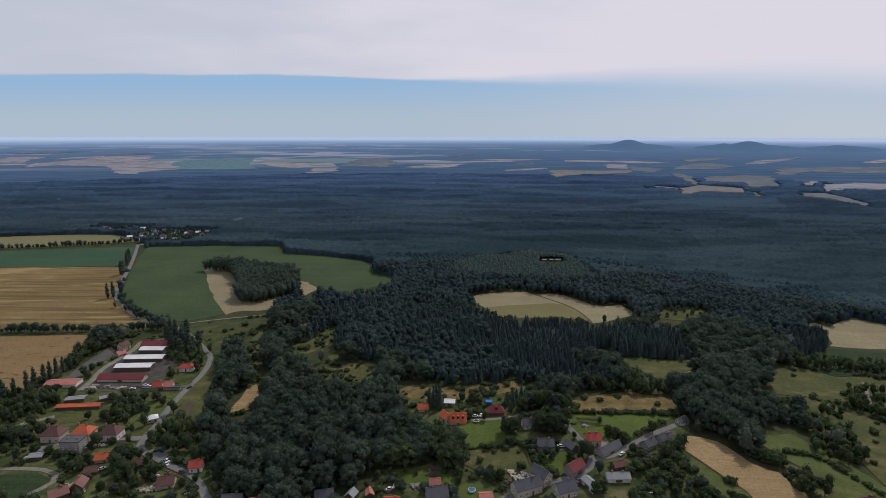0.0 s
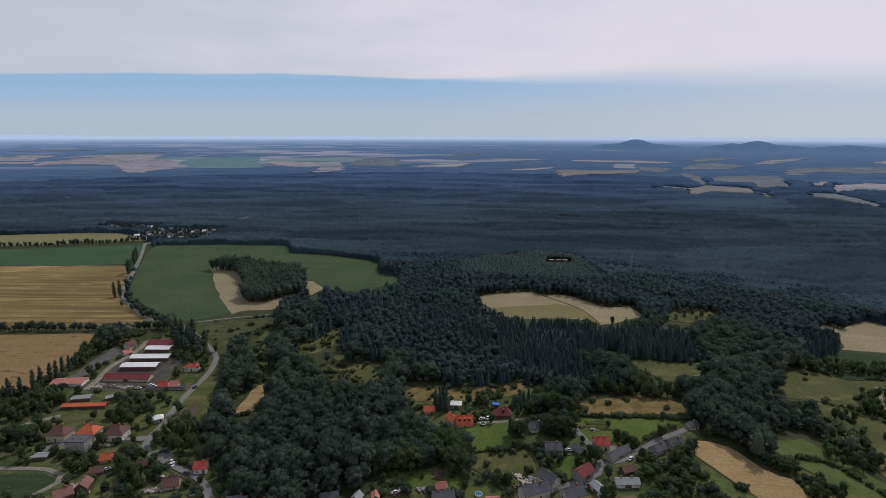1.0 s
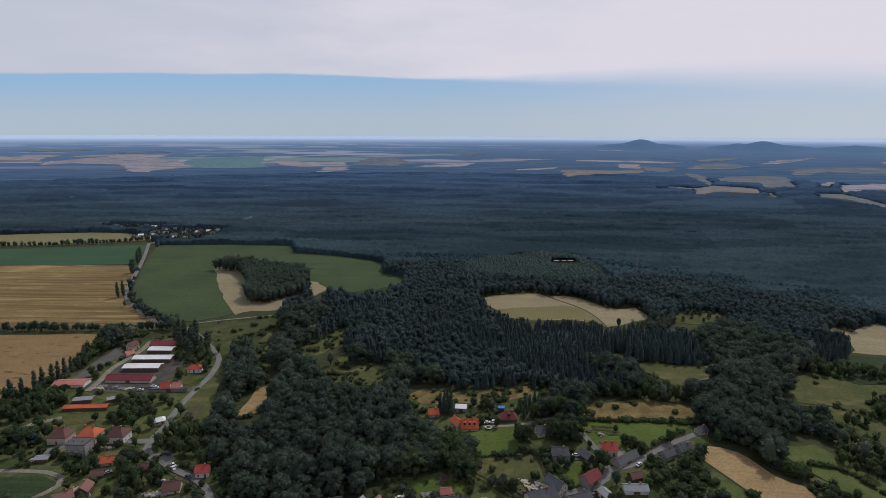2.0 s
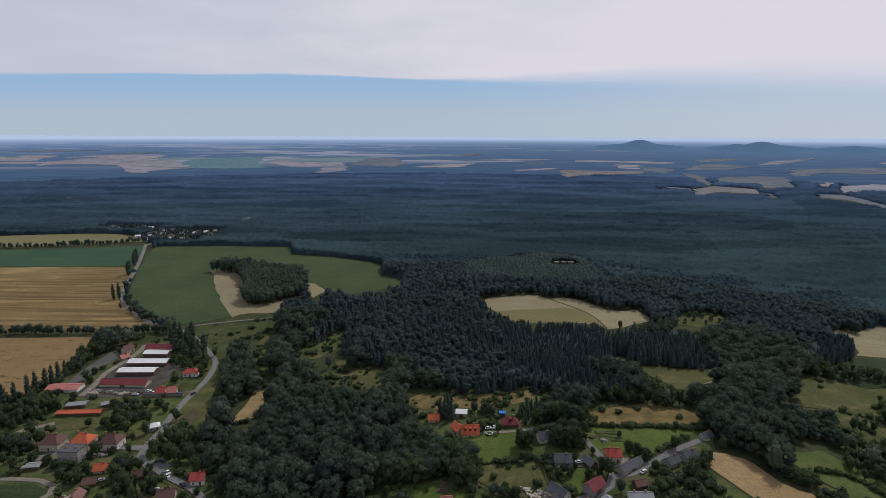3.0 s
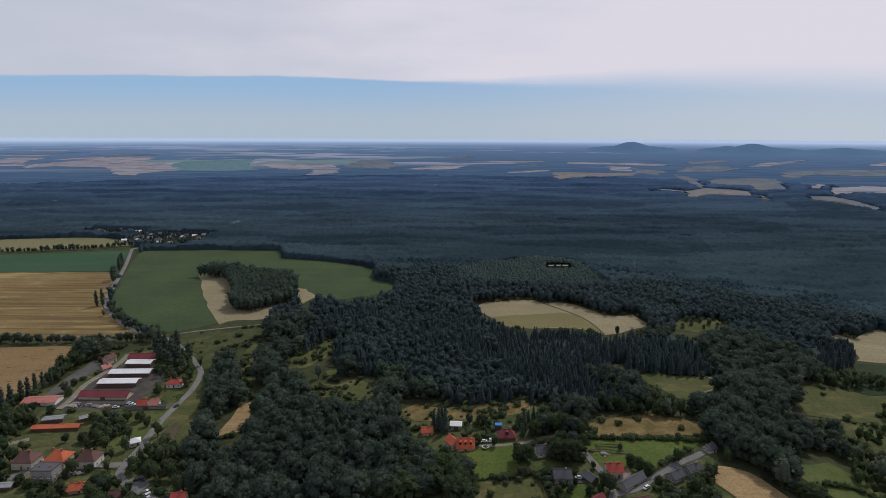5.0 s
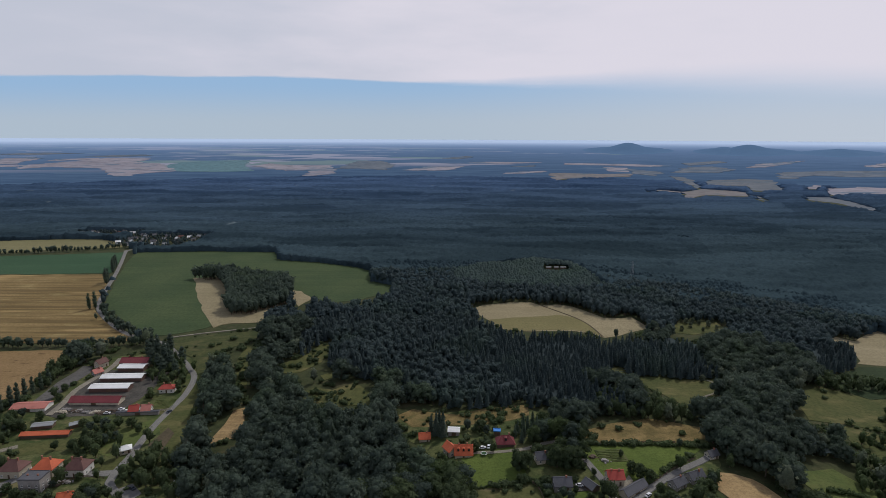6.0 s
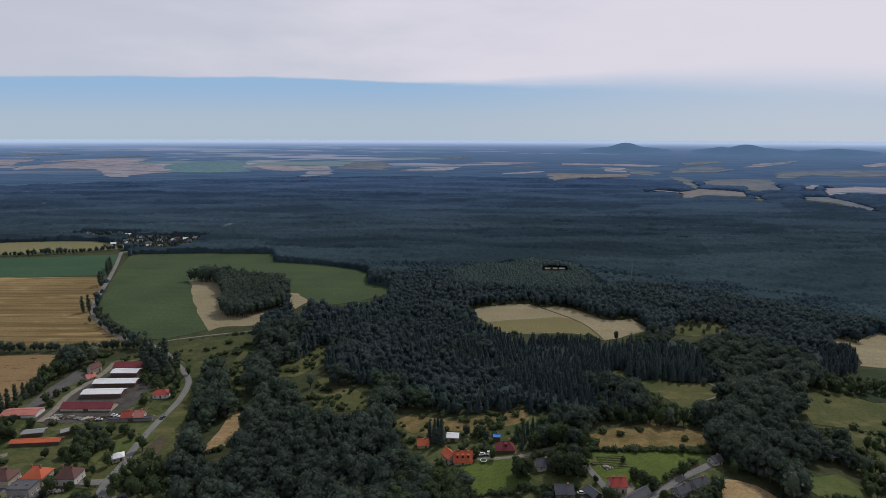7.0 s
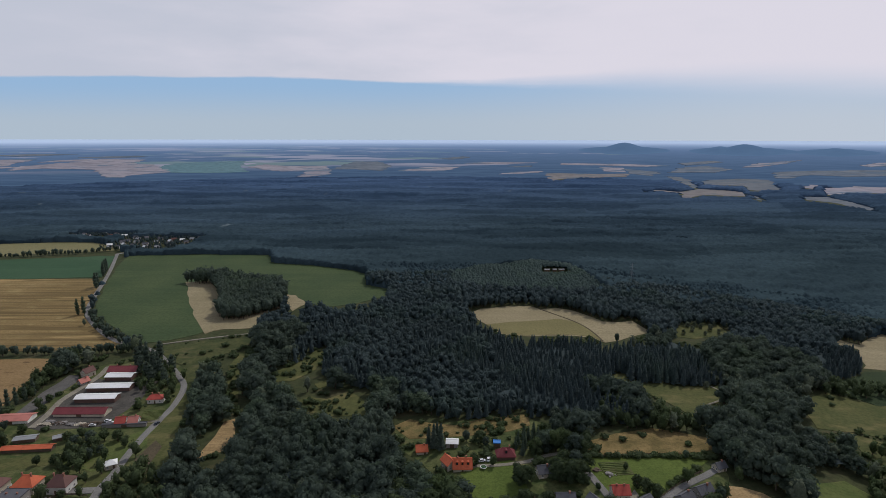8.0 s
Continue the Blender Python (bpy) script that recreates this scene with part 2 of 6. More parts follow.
ROOF_RED = plain_material("red_roof_tiles", (0.42, 0.075, 0.055), 0.75, 0.2, 4, ribs=6)
ROOF_ORANGE = plain_material("orange_roof_tiles", (0.58, 0.135, 0.060), 0.75, 0.15, 4, ribs=6)
ROOF_BROWN = plain_material("brown_roof_tiles", (0.150, 0.076, 0.064), 0.8, 0.3, 4, ribs=6)
ROOF_ROSE = plain_material("dusky_rose_tiles", (0.25, 0.125, 0.105), 0.8, 0.25, 4, ribs=6)
ROOF_PINK = plain_material("faded_red_roof", (0.50, 0.190, 0.150), 0.8, 0.2, 5, ribs=5)
ROOF_MAROON = plain_material("maroon_sheet_roof", (0.20, 0.040, 0.045), 0.6, 0.2, 6, ribs=4)
ROOF_SLATE = plain_material("slate_roof", (0.105, 0.105, 0.115), 0.7, 0.35, 4, ribs=6)
ROOF_GREY = plain_material("grey_sheet_roof", (0.30, 0.31, 0.31), 0.55, 0.25, 5, ribs=4)
ROOF_WHITE = plain_material("white_sheet_roof", (0.80, 0.80, 0.78), 0.55, 0.08, 8, ribs=3, stain=(0.55, 0.54, 0.50))
ROOF_BLUE = plain_material("blue_tarpaulin", (0.03, 0.20, 0.55), 0.5, 0.1, 3)
WALL_WHITE = plain_material("white_render", (0.72, 0.70, 0.65), 0.9, 0.2, 3)
WALL_CREAM = plain_material("cream_render", (0.52, 0.46, 0.36), 0.9, 0.3, 3)
WALL_GREY = plain_material("grey_render", (0.30, 0.28, 0.26), 0.9, 0.3, 3)
WALL_BRICK = plain_material("brick_wall", (0.13, 0.080, 0.065), 0.9, 0.3, 2)
WALL_WOOD = plain_material("weathered_boards", (0.13, 0.095, 0.07), 0.9, 0.4, 2)
CHIMNEY = plain_material("chimney_brick", (0.28, 0.13, 0.09), 0.9, 0.3, 1)
DOOR = plain_material("painted_door", (0.12, 0.08, 0.05), 0.6)
WINDOW_FRAME = plain_material("window_paint", (0.75, 0.74, 0.70), 0.6)
GLASS = plain_material("window_glass", (0.03, 0.035, 0.04), 0.12, 0.2)
WATER = plain_material("pool_water", (0.04, 0.17, 0.28), 0.08, 0.1)
PLASTIC = plain_material("white_plastic", (0.80, 0.80, 0.78), 0.5, 0.1)
CAR_WHITE = plain_material("white_car_paint", (0.75, 0.75, 0.75), 0.3, 0.1)
CAR_DARK = plain_material("dark_car_paint", (0.05, 0.06, 0.08), 0.3, 0.1)
CAR_RED = plain_material("red_car_paint", (0.40, 0.03, 0.03), 0.3, 0.1)
RUBBER = plain_material("tyre_rubber", (0.02, 0.02, 0.02), 0.9)
STEEL = plain_material("galvanised_steel", (0.35, 0.36, 0.37), 0.5, 0.2, metal=0.6)


def distant_material(name, forest):
    """The far plain: a patchwork of woods and fields, with summer haze painted in by the distance stored in the mesh,
    and a faint glow.
    """
    m, k, shader, place = material(name, 1.0, 0.0)
    uv = k.add("ShaderNodeUVMap")
    uv.uv_map = "plan"
    plan = uv.outputs[0]
    cells = k.add("ShaderNodeTexVoronoi", Scale=2.2, Randomness=0.95)
    k.link(k.stretch(plan, (0.7, 1.0, 1.0), 20), cells.inputs["Vector"])
    parts = k.add("ShaderNodeSeparateXYZ", Vector=cells.outputs["Color"]).outputs
    woods = k.noise(k.stretch(plan, (0.7, 1.0, 1.0)), 0.55, 5.0, 0.65)
    colour = k.mix(k.ramp(parts[0], 0.42, 0.70), (0.046, 0.086, 0.142), (0.26, 0.250, 0.285))
    colour = k.mix(k.ramp(parts[1], 0.72, 0.8), colour, (0.13, 0.18, 0.16))
    # open country to the west, mostly woods to the east
    sides = k.add("ShaderNodeSeparateXYZ", Vector=plan).outputs
    east = k.ramp(k.maths("DIVIDE", sides[0], k.maths("MAXIMUM", sides[1], 0.5)), -0.2, 0.35)
    woods = k.maths("ADD", woods, k.maths("MULTIPLY", k.maths("SUBTRACT", east, 0.22), 0.12))
    wood = k.ramp(woods, forest, forest + 0.035)
    reach = k.add("ShaderNodeVectorMath", Vector=plan)
    reach.operation = "LENGTH"
    wood = k.maths("MAXIMUM", wood, k.ramp(k.maths("MULTIPLY", reach.outputs["Value"], -1.0), -4.2, -3.2))
    stands = k.noise(k.stretch(plan, (2.0, 5.0, 1.0)), 1.6, 4.0, 0.7)
    colour = k.mix(wood, colour, k.mix(k.ramp(stands, 0.35, 0.65), (0.036, 0.068, 0.118), (0.058, 0.098, 0.158)))
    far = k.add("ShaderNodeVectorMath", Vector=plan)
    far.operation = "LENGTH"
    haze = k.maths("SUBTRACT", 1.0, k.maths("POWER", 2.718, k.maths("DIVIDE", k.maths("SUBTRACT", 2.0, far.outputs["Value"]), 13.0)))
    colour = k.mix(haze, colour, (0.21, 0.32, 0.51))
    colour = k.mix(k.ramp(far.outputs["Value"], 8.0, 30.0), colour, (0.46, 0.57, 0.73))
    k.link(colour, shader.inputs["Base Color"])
    # the backdrop also glows a little in its own hazed colour
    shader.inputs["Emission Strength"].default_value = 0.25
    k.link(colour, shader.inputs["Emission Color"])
    return m


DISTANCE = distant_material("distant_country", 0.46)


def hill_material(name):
    """Woods on a hill at the horizon, with the veil of blue air painted in and a glow added."""
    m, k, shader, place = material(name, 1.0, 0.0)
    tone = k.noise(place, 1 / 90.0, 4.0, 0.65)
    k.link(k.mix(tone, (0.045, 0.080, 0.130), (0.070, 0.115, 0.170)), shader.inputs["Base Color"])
    # blue emission lifts the hill's shaded front to the tone of haze
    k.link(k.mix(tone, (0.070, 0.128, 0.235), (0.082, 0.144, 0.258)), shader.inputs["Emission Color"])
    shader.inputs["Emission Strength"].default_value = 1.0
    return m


HILL = hill_material("distant_wooded_hill")

# ---- terrain and setting ----
NEAR, FAR = 2600.0, 4800.0  # the plain is true to scale out to NEAR; past that the distance is folded up into a backdrop


def terrain(x, y):
    x, y = np.asarray(x, float), np.asarray(y, float)
    return 11 * np.exp(-(((x - 95) / 130) ** 2) - ((y - 295) / 110) ** 2) - 12 * np.exp(-(((x - 460) / 190) ** 2) - ((y - 620) / 190) ** 2)


def drape(x, y, lift=0.0):
    """The place of a point of the plan on the terrain, or on the backdrop if it is far off."""
    d = math.hypot(x, y)
    if d <= NEAR:
        return Vector((x, y, float(terrain(x, y)) + lift))
    r = NEAR + (FAR - NEAR) * (1 - NEAR / d)
    return Vector((x * r / d, y * r / d, 180 * (1 - r / d) + lift * 4))


def mesh_object(name, verts, faces, mats, indices=None, smooth=False):
    me = bpy.data.meshes.new(name)
    me.from_pydata([tuple(v) for v in verts], [], [tuple(f) for f in faces])
    for m in mats:
        me.materials.append(m)
    if indices is not None:
        me.polygons.foreach_set("material_index", indices)
    me.polygons.foreach_set("use_smooth", [smooth] * len(me.polygons))
    return new(name, me)


def part(name, bm, m, parent, label=""):
    """One mesh under a thing or under a part of it."""
    me = bpy.data.meshes.new(name)
    bm.to_mesh(me)
    bm.free()
    me.materials.append(m)
    ob = new(name, me)
    ob.parent = parent
    return tagged(ob, label)


def share(name, like, parent, m=None):
    """A further part on the mesh of one that is built already."""
    ob = new(name, like.data)
    ob.parent = parent
    if m:
        ob.matrix_basis = m
    return ob


def disc(rings, segments, fold):
    verts, faces, plan = [], [], []
    for d in rings:
        for s in range(segments):
            a = 2 * math.pi * s / segments
            x, y = d * math.sin(a), d * math.cos(a)
            verts.append(drape(x, y) if fold else (x, y, float(terrain(x, y))))
            plan.append((x / 1000, y / 1000))
    for r in range(len(rings) - 1):
        for s in range(segments):
            a, b = r * segments + s, r * segments + (s + 1) % segments
            faces.append((a, a + segments, b + segments, b))
    return verts, faces, plan


rings = [1.0] + list(np.arange(60, 720, 12.0)) + list(np.geomspace(720, NEAR + 6, 45))
verts, faces, _ = disc(rings, 360, False)
ground = tagged(mesh_object("ground", verts, faces, [FOREST_FLOOR], smooth=True), "dark mossy ground of the plain under woods", "ground", kind="structure")
rings = [NEAR / (1 - s) for s in np.linspace(0.0, 0.962, 74)]
verts, faces, plan = disc(rings, 360, True)
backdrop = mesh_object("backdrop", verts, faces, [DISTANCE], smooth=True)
layer = backdrop.data.uv_layers.new(name="plan")
loops = np.empty(len(backdrop.data.loops), int)
backdrop.data.loops.foreach_get("vertex_index", loops)
layer.data.foreach_set("uv", np.array(plan)[loops].ravel())
tagged(backdrop, "hazy patchwork of far fields and woods out to the horizon", "distance", kind="structure")


def distant_hill(x, y, width, depth, height, seed):
    """A wooded hill on the horizon, a smooth uneven dome."""
    rng = random.Random(seed)
    bumps = [(rng.uniform(-0.5, 0.5), rng.uniform(0.25, 0.5), rng.uniform(-0.12, 0.16)) for _ in range(6)]
    base, verts, faces, across, along = drape(x, y), [], [], 44, 15
    side, ahead = Vector((y, -x, 0)).normalized(), Vector((x, y, 0)).normalized()
    for j in range(along):
        for i in range(across):
            u, v = 2 * i / (across - 1) - 1, 2 * j / (along - 1) - 1
            h = (0.62 * math.exp(-22 * u * u) + 0.38 * math.exp(-4.5 * u * u)) * (1 + sum(a * math.exp(-(((u - c) / w) ** 2)) for c, w, a in bumps)) * math.exp(-4 * v * v)
            q = base + side * u * width + ahead * v * depth
            r = math.hypot(q.x, q.y)
            q.z = 180 * (1 - r / NEAR * (1 - (r - NEAR) / (FAR - NEAR))) + height * h - 3
            verts.append(q)
    for j in range(along - 1):
        for i in range(across - 1):
            a = j * across + i
            faces.append((a, a + 1, a + 1 + across, a + across))
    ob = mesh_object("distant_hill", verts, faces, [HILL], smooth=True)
    return tagged(ob, "blue hazy wooded hill on the far horizon", "hill", kind="structure")


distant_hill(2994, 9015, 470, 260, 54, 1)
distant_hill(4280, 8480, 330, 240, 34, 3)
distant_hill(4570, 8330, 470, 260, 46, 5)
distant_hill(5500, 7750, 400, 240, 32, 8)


def outline(corners, step):
    """A closed outline with softly rounded, slightly uneven edges."""
    pts, n, rough = [], len(corners), 0.05 if step < 30 else 0.012
    for i in range(n):
        a, b = Vector((*corners[i], 0)), Vector((*corners[(i + 1) % n], 0))
        count = max(1, int((b - a).length / step))
        for s in range(count):
            p = a.lerp(b, s / count)
            w = (min(step * 0.18, 5) if step < 30 else 22.0) if s else 0
            pts.append(p + Vector((noise.noise(p * rough), noise.noise(p * rough + Vector((40, 7, 0))), 0)) * w * 2)
    return pts


OPEN = []  # all the plots on which no wood grows


def plot(name, label, category, m, corners, lift=0.25, wood=False, cell=14.0):
    """A field, meadow or lawn: a sheet of vegetation that follows the terrain, with an edge down into the soil."""
    if not wood:
        OPEN.append(corners)
    far = max(math.hypot(*c) for c in corners)
    step = 12.0 if far < 1200 else 40.0
    cell = cell if far < 1200 else 70.0
    bm = bmesh.new()
    ring = [bm.verts.new((p.x, p.y, 0)) for p in outline(corners, step)]
    bm.faces.new(ring)
    for axis in (0, 1):
        lo, hi = min(c[axis] for c in corners), max(c[axis] for c in corners)
        for k in range(int(lo // cell) + 1, int(hi // cell) + 1):
            place, normal = [0, 0, 0], [0, 0, 0]
            place[axis], normal[axis] = k * cell, 1
            bmesh.ops.bisect_plane(bm, geom=bm.verts[:] + bm.edges[:] + bm.faces[:], plane_co=place, plane_no=normal)
    bmesh.ops.triangulate(bm, faces=bm.faces[:])
    bmesh.ops.recalc_face_normals(bm, faces=bm.faces[:])
    if sum(f.normal.z for f in bm.faces) < 0:
        bmesh.ops.reverse_faces(bm, faces=bm.faces[:])
    rim = [e for e in bm.edges if e.is_boundary]
    skirt = bmesh.ops.extrude_edge_only(bm, edges=rim)["geom"]
    low = {g for g in skirt if isinstance(g, bmesh.types.BMVert)}
    for v in bm.verts:
        v.co = drape(v.co.x, v.co.y, lift if v not in low else -0.4)
    me = bpy.data.meshes.new(name)
    bm.to_mesh(me)
    bm.free()
    me.materials.append(m)
    return tagged(new(name, me), label, category, kind="structure")


plot("garden_ground", "rough green garden ground between the houses", "grass", GRASS, [(-324, 338), (-299, 361), (-288, 399), (-288, 451), (-252, 479), (-213, 462), (-182, 417), (-166, 357), (-160, 312), (-128, 270), (-98, 244), (-75, 201), (-300, 202)], 0.12)
plot("garden_ground", "rough green garden ground of the lower village", "grass", GRASS, [(-33, 359), (51, 366), (79, 328), (152, 323), (147, 297), (133, 272), (147, 245), (167, 231), (153, 198), (-54, 200), (-41, 248), (3, 274), (0, 297), (-22, 327)], 0.12)
plot("stubble_field", "harvested golden wheat stubble with pale straw lines", "field", WHEAT, [(-658, 733), (-528, 738), (-448, 741), (-416, 689), (-370, 589), (-333, 548), (-274, 500), (-324, 493), (-450, 490)])
plot("wheat_field", "ripe orange-brown wheat beside a poplar row", "field", RIPE, [(-435, 472), (-317, 475), (-312, 434), (-302, 400), (-303, 366), (-311, 355), (-321, 339)])
plot("beet_field", "deep green leafy beet beyond the stubble", "field", BEET, [(-747, 837), (-504, 884), (-446, 748), (-530, 741), (-661, 737)])
plot("yellow_field", "yellow-green ripening crop along the wood's edge", "field", YELLOW, [(-853, 962), (-729, 986), (-664, 998), (-603, 993), (-563, 970), (-530, 923), (-646, 897), (-773, 868)])
plot("hay_meadow", "wide smooth green meadow curving round a copse", "meadow", MEADOW, [(-486, 884), (-381, 894), (-266, 890), (-245, 833), (-180, 817), (-120, 786), (-96, 761), (-95, 712), (-63, 691), (-66, 657), (-97, 627), (-122, 619), (-153, 636), (-183, 662), (-228, 534), (-253, 515), (-268, 511), (-319, 554), (-364, 593), (-395, 661), (-455, 795)])
plot("barley_field", "pale tan barley wrapped round a dark copse", "field", TAN, [(-325, 723), (-294, 729), (-234, 699), (-184, 670), (-175, 624), (-187, 592), (-181, 551), (-209, 547), (-217, 543), (-222, 534), (-247, 574), (-284, 640)], 0.4)
plot("barley_field", "pale tan barley enclosed by dark woods", "field", TAN, [(30, 595), (43, 611), (77, 621), (97, 622), (107, 610), (126, 615), (141, 607), (153, 590), (164, 571), (179, 570), (195, 574), (198, 558), (201, 541), (185, 532), (175, 526), (163, 517), (148, 511), (139, 523), (124, 529), (101, 529), (78, 527), (58, 530), (48, 548)])
plot("unripe_field", "olive-green unripe barley beside the tan crop", "field", OLIVE_CROP, [(44, 560), (71, 568), (119, 578), (133, 570), (141, 554), (145, 534), (147, 514), (140, 525), (124, 531), (101, 531), (78, 528), (59, 532), (50, 548)], 0.4)
plot("barley_field", "pale tan barley on the slope by the spruce block", "field", TAN, [(380, 512), (406, 537), (431, 555), (441, 560), (447, 546), (456, 536), (475, 504), (422, 449), (390, 458), (379, 457), (360, 459), (346, 462)])
plot("barley_field", "narrow pale strip of barley behind spruces", "field", TAN, [(370, 535), (382, 536), (392, 522), (382, 510), (367, 523)])
plot("dark_crop", "dark green leafy crop below the tan field", "field", MAIZE, [(285, 419), (342, 455), (385, 452), (423, 429), (371, 372), (344, 396), (302, 391)])
plot("dry_meadow", "olive dry meadow between tree belts", "meadow", OLIVE, [(248, 394), (279, 413), (302, 391), (338, 389), (346, 362), (307, 335), (281, 340), (259, 353), (235, 357)])
plot("dry_meadow", "olive dry meadow with scattered bushes", "meadow", OLIVE, [(253, 353), (271, 337), (279, 318), (291, 299), (243, 243), (228, 251), (232, 274), (247, 309), (241, 326)])
plot("green_strip", "fresh green mown strip beside a hedge", "meadow", FRESH, [(181, 294), (209, 299), (216, 284), (226, 259), (230, 235), (198, 237), (194, 261), (185, 276)])
plot("dry_meadow", "olive grass strip with a worn track", "meadow", OLIVE, [(184, 270), (194, 261), (198, 237), (186, 236), (180, 252)])
plot("straw_field", "light golden cut straw field on a slope", "field", STRAW, [(140, 289), (149, 288), (157, 284), (160, 280), (162, 275), (166, 265), (172, 260), (177, 258), (178, 252), (177, 247), (181, 242), (185, 230), (165, 229), (152, 235), (151, 242), (146, 250), (140, 262), (134, 274)])
plot("glade", "olive grass glade enclosed by spruces", "meadow", OLIVE, [(118, 438), (141, 441), (141, 422), (151, 420), (161, 423), (173, 417), (191, 418), (203, 419), (201, 404), (188, 389), (172, 380), (161, 364), (158, 373), (154, 385), (148, 398), (139, 406), (130, 427)])
plot("dry_grass_patch", "brown and yellow tall dry grass with bushes", "meadow", DRY, [(78, 328), (101, 339), (126, 347), (140, 343), (156, 337), (152, 323), (134, 317), (76, 313)])
plot("village_meadow", "bright green village meadow beside the red-roofed house", "meadow", LAWN, [(75, 312), (130, 315), (143, 311), (121, 291), (104, 279), (79, 281), (74, 301)])
plot("lawn", "bright green mown lawn in front of orange-roofed house", "lawn", LAWN, [(8, 306), (36, 314), (40, 300), (42, 281), (12, 278)])
plot("dry_grass_patch", "dry yellow grass dotted with small bushes", "meadow", DRY, [(-32, 359), (-22, 368), (7, 357), (27, 365), (54, 368), (53, 352), (29, 343), (-21, 343)])
plot("lawn", "bright green mown lawn beside the grey house", "lawn", LAWN, [(49, 271), (70, 272), (68, 257), (58, 250), (50, 253)])
plot("lawn", "green mown lawn by a small pool", "lawn", LAWN, [(-33, 264), (-7, 265), (9, 252), (2, 248), (-24, 251)])
plot("grass_plot", "olive-green uncut grass with bushes", "meadow", OLIVE, [(15, 276), (46, 277), (48, 258), (34, 250), (17, 256)])
plot("straw_field", "small golden stubble triangle among the trees", "field", STRAW, [(-136, 375), (-142, 371), (-141, 353), (-143, 328), (-125, 339), (-130, 357)])
plot("glade", "narrow olive glade winding through the wood", "meadow", OLIVE, [(-129, 430), (-130, 451), (-115, 471), (-109, 497), (-101, 494), (-98, 476), (-101, 451), (-113, 432)])
plot("glade", "small olive glade in the wood", "meadow", OLIVE, [(-108, 393), (-95, 405), (-82, 401), (-67, 413), (-55, 398), (-51, 376), (-74, 376), (-95, 384)])
plot("glade", "long grassy hollow winding through the wood", "meadow", OLIVE, [(-147, 387), (-161, 421), (-172, 458), (-174, 488), (-168, 494), (-161, 466), (-155, 432), (-139, 387)])
plot("glade", "tiny olive glade in the wood", "meadow", OLIVE, [(-96, 426), (-88, 433), (-84, 424), (-91, 418)])
plot("roadside_meadow", "olive meadow with a track beside the road", "meadow", ROUGH, [(-251, 503), (-174, 529), (-169, 510), (-196, 467), (-183, 417), (-204, 451), (-232, 479)])
plot("roadside_meadow", "dry grass verge along the road", "meadow", OLIVE, [(-190, 417), (-179, 411), (-168, 366), (-168, 341), (-169, 322), (-182, 353), (-184, 383)])
plot("garden_soil", "brown dug garden plot beside the road", "soil", SOIL, [(-177, 329), (-175, 349), (-168, 342), (-163, 312), (-168, 312)], 0.38)
plot("forest_clearing", "light green clearing with birches in the wood", "meadow", OLIVE, [(233, 559), (280, 569), (280, 541), (237, 525), (219, 531)])
plot("farm_yard", "grey dusty yard round the long barns", "yard", YARD, [(-268, 366), (-254, 361), (-218, 366), (-214, 385), (-214, 432), (-262, 436), (-268, 400)], 0.22)
plot("silage_pad", "long dark asphalt pad behind a row of bushes", "yard", PAD, [(-285, 382), (-275, 382), (-275, 405), (-275, 431), (-281, 443), (-289, 443), (-289, 414)], 0.3)
plot("barley_field", "small pale corner of barley between copse and wood", "field", TAN, [(-184, 667), (-169, 662), (-149, 631), (-158, 603), (-171, 631)], 0.4)
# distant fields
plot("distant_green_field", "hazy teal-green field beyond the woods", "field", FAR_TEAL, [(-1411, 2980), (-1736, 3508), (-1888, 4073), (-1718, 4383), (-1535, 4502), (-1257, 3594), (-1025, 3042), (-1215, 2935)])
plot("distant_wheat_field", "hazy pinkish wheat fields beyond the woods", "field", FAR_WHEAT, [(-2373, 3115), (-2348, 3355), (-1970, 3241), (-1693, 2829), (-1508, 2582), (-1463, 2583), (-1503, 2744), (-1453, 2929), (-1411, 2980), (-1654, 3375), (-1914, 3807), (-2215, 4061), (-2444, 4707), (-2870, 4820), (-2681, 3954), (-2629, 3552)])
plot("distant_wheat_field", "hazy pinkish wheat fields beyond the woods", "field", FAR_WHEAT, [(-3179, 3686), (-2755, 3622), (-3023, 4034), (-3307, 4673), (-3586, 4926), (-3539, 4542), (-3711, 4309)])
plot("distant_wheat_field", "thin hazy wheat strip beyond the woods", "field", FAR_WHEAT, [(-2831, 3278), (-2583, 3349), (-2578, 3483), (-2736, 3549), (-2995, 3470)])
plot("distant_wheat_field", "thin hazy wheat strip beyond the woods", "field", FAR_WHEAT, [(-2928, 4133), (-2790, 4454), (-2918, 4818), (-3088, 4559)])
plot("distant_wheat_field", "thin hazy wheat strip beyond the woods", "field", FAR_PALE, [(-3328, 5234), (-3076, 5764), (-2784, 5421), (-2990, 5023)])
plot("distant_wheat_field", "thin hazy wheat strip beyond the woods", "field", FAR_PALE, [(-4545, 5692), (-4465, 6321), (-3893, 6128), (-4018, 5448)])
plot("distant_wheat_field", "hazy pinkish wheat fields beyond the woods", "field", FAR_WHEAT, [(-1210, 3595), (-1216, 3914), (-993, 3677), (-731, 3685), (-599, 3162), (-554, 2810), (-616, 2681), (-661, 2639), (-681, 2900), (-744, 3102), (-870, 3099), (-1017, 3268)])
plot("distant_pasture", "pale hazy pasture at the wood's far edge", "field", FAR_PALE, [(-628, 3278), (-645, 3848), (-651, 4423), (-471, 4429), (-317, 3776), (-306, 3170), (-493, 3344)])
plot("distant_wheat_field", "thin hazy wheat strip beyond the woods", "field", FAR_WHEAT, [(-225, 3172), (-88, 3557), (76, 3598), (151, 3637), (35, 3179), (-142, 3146)])
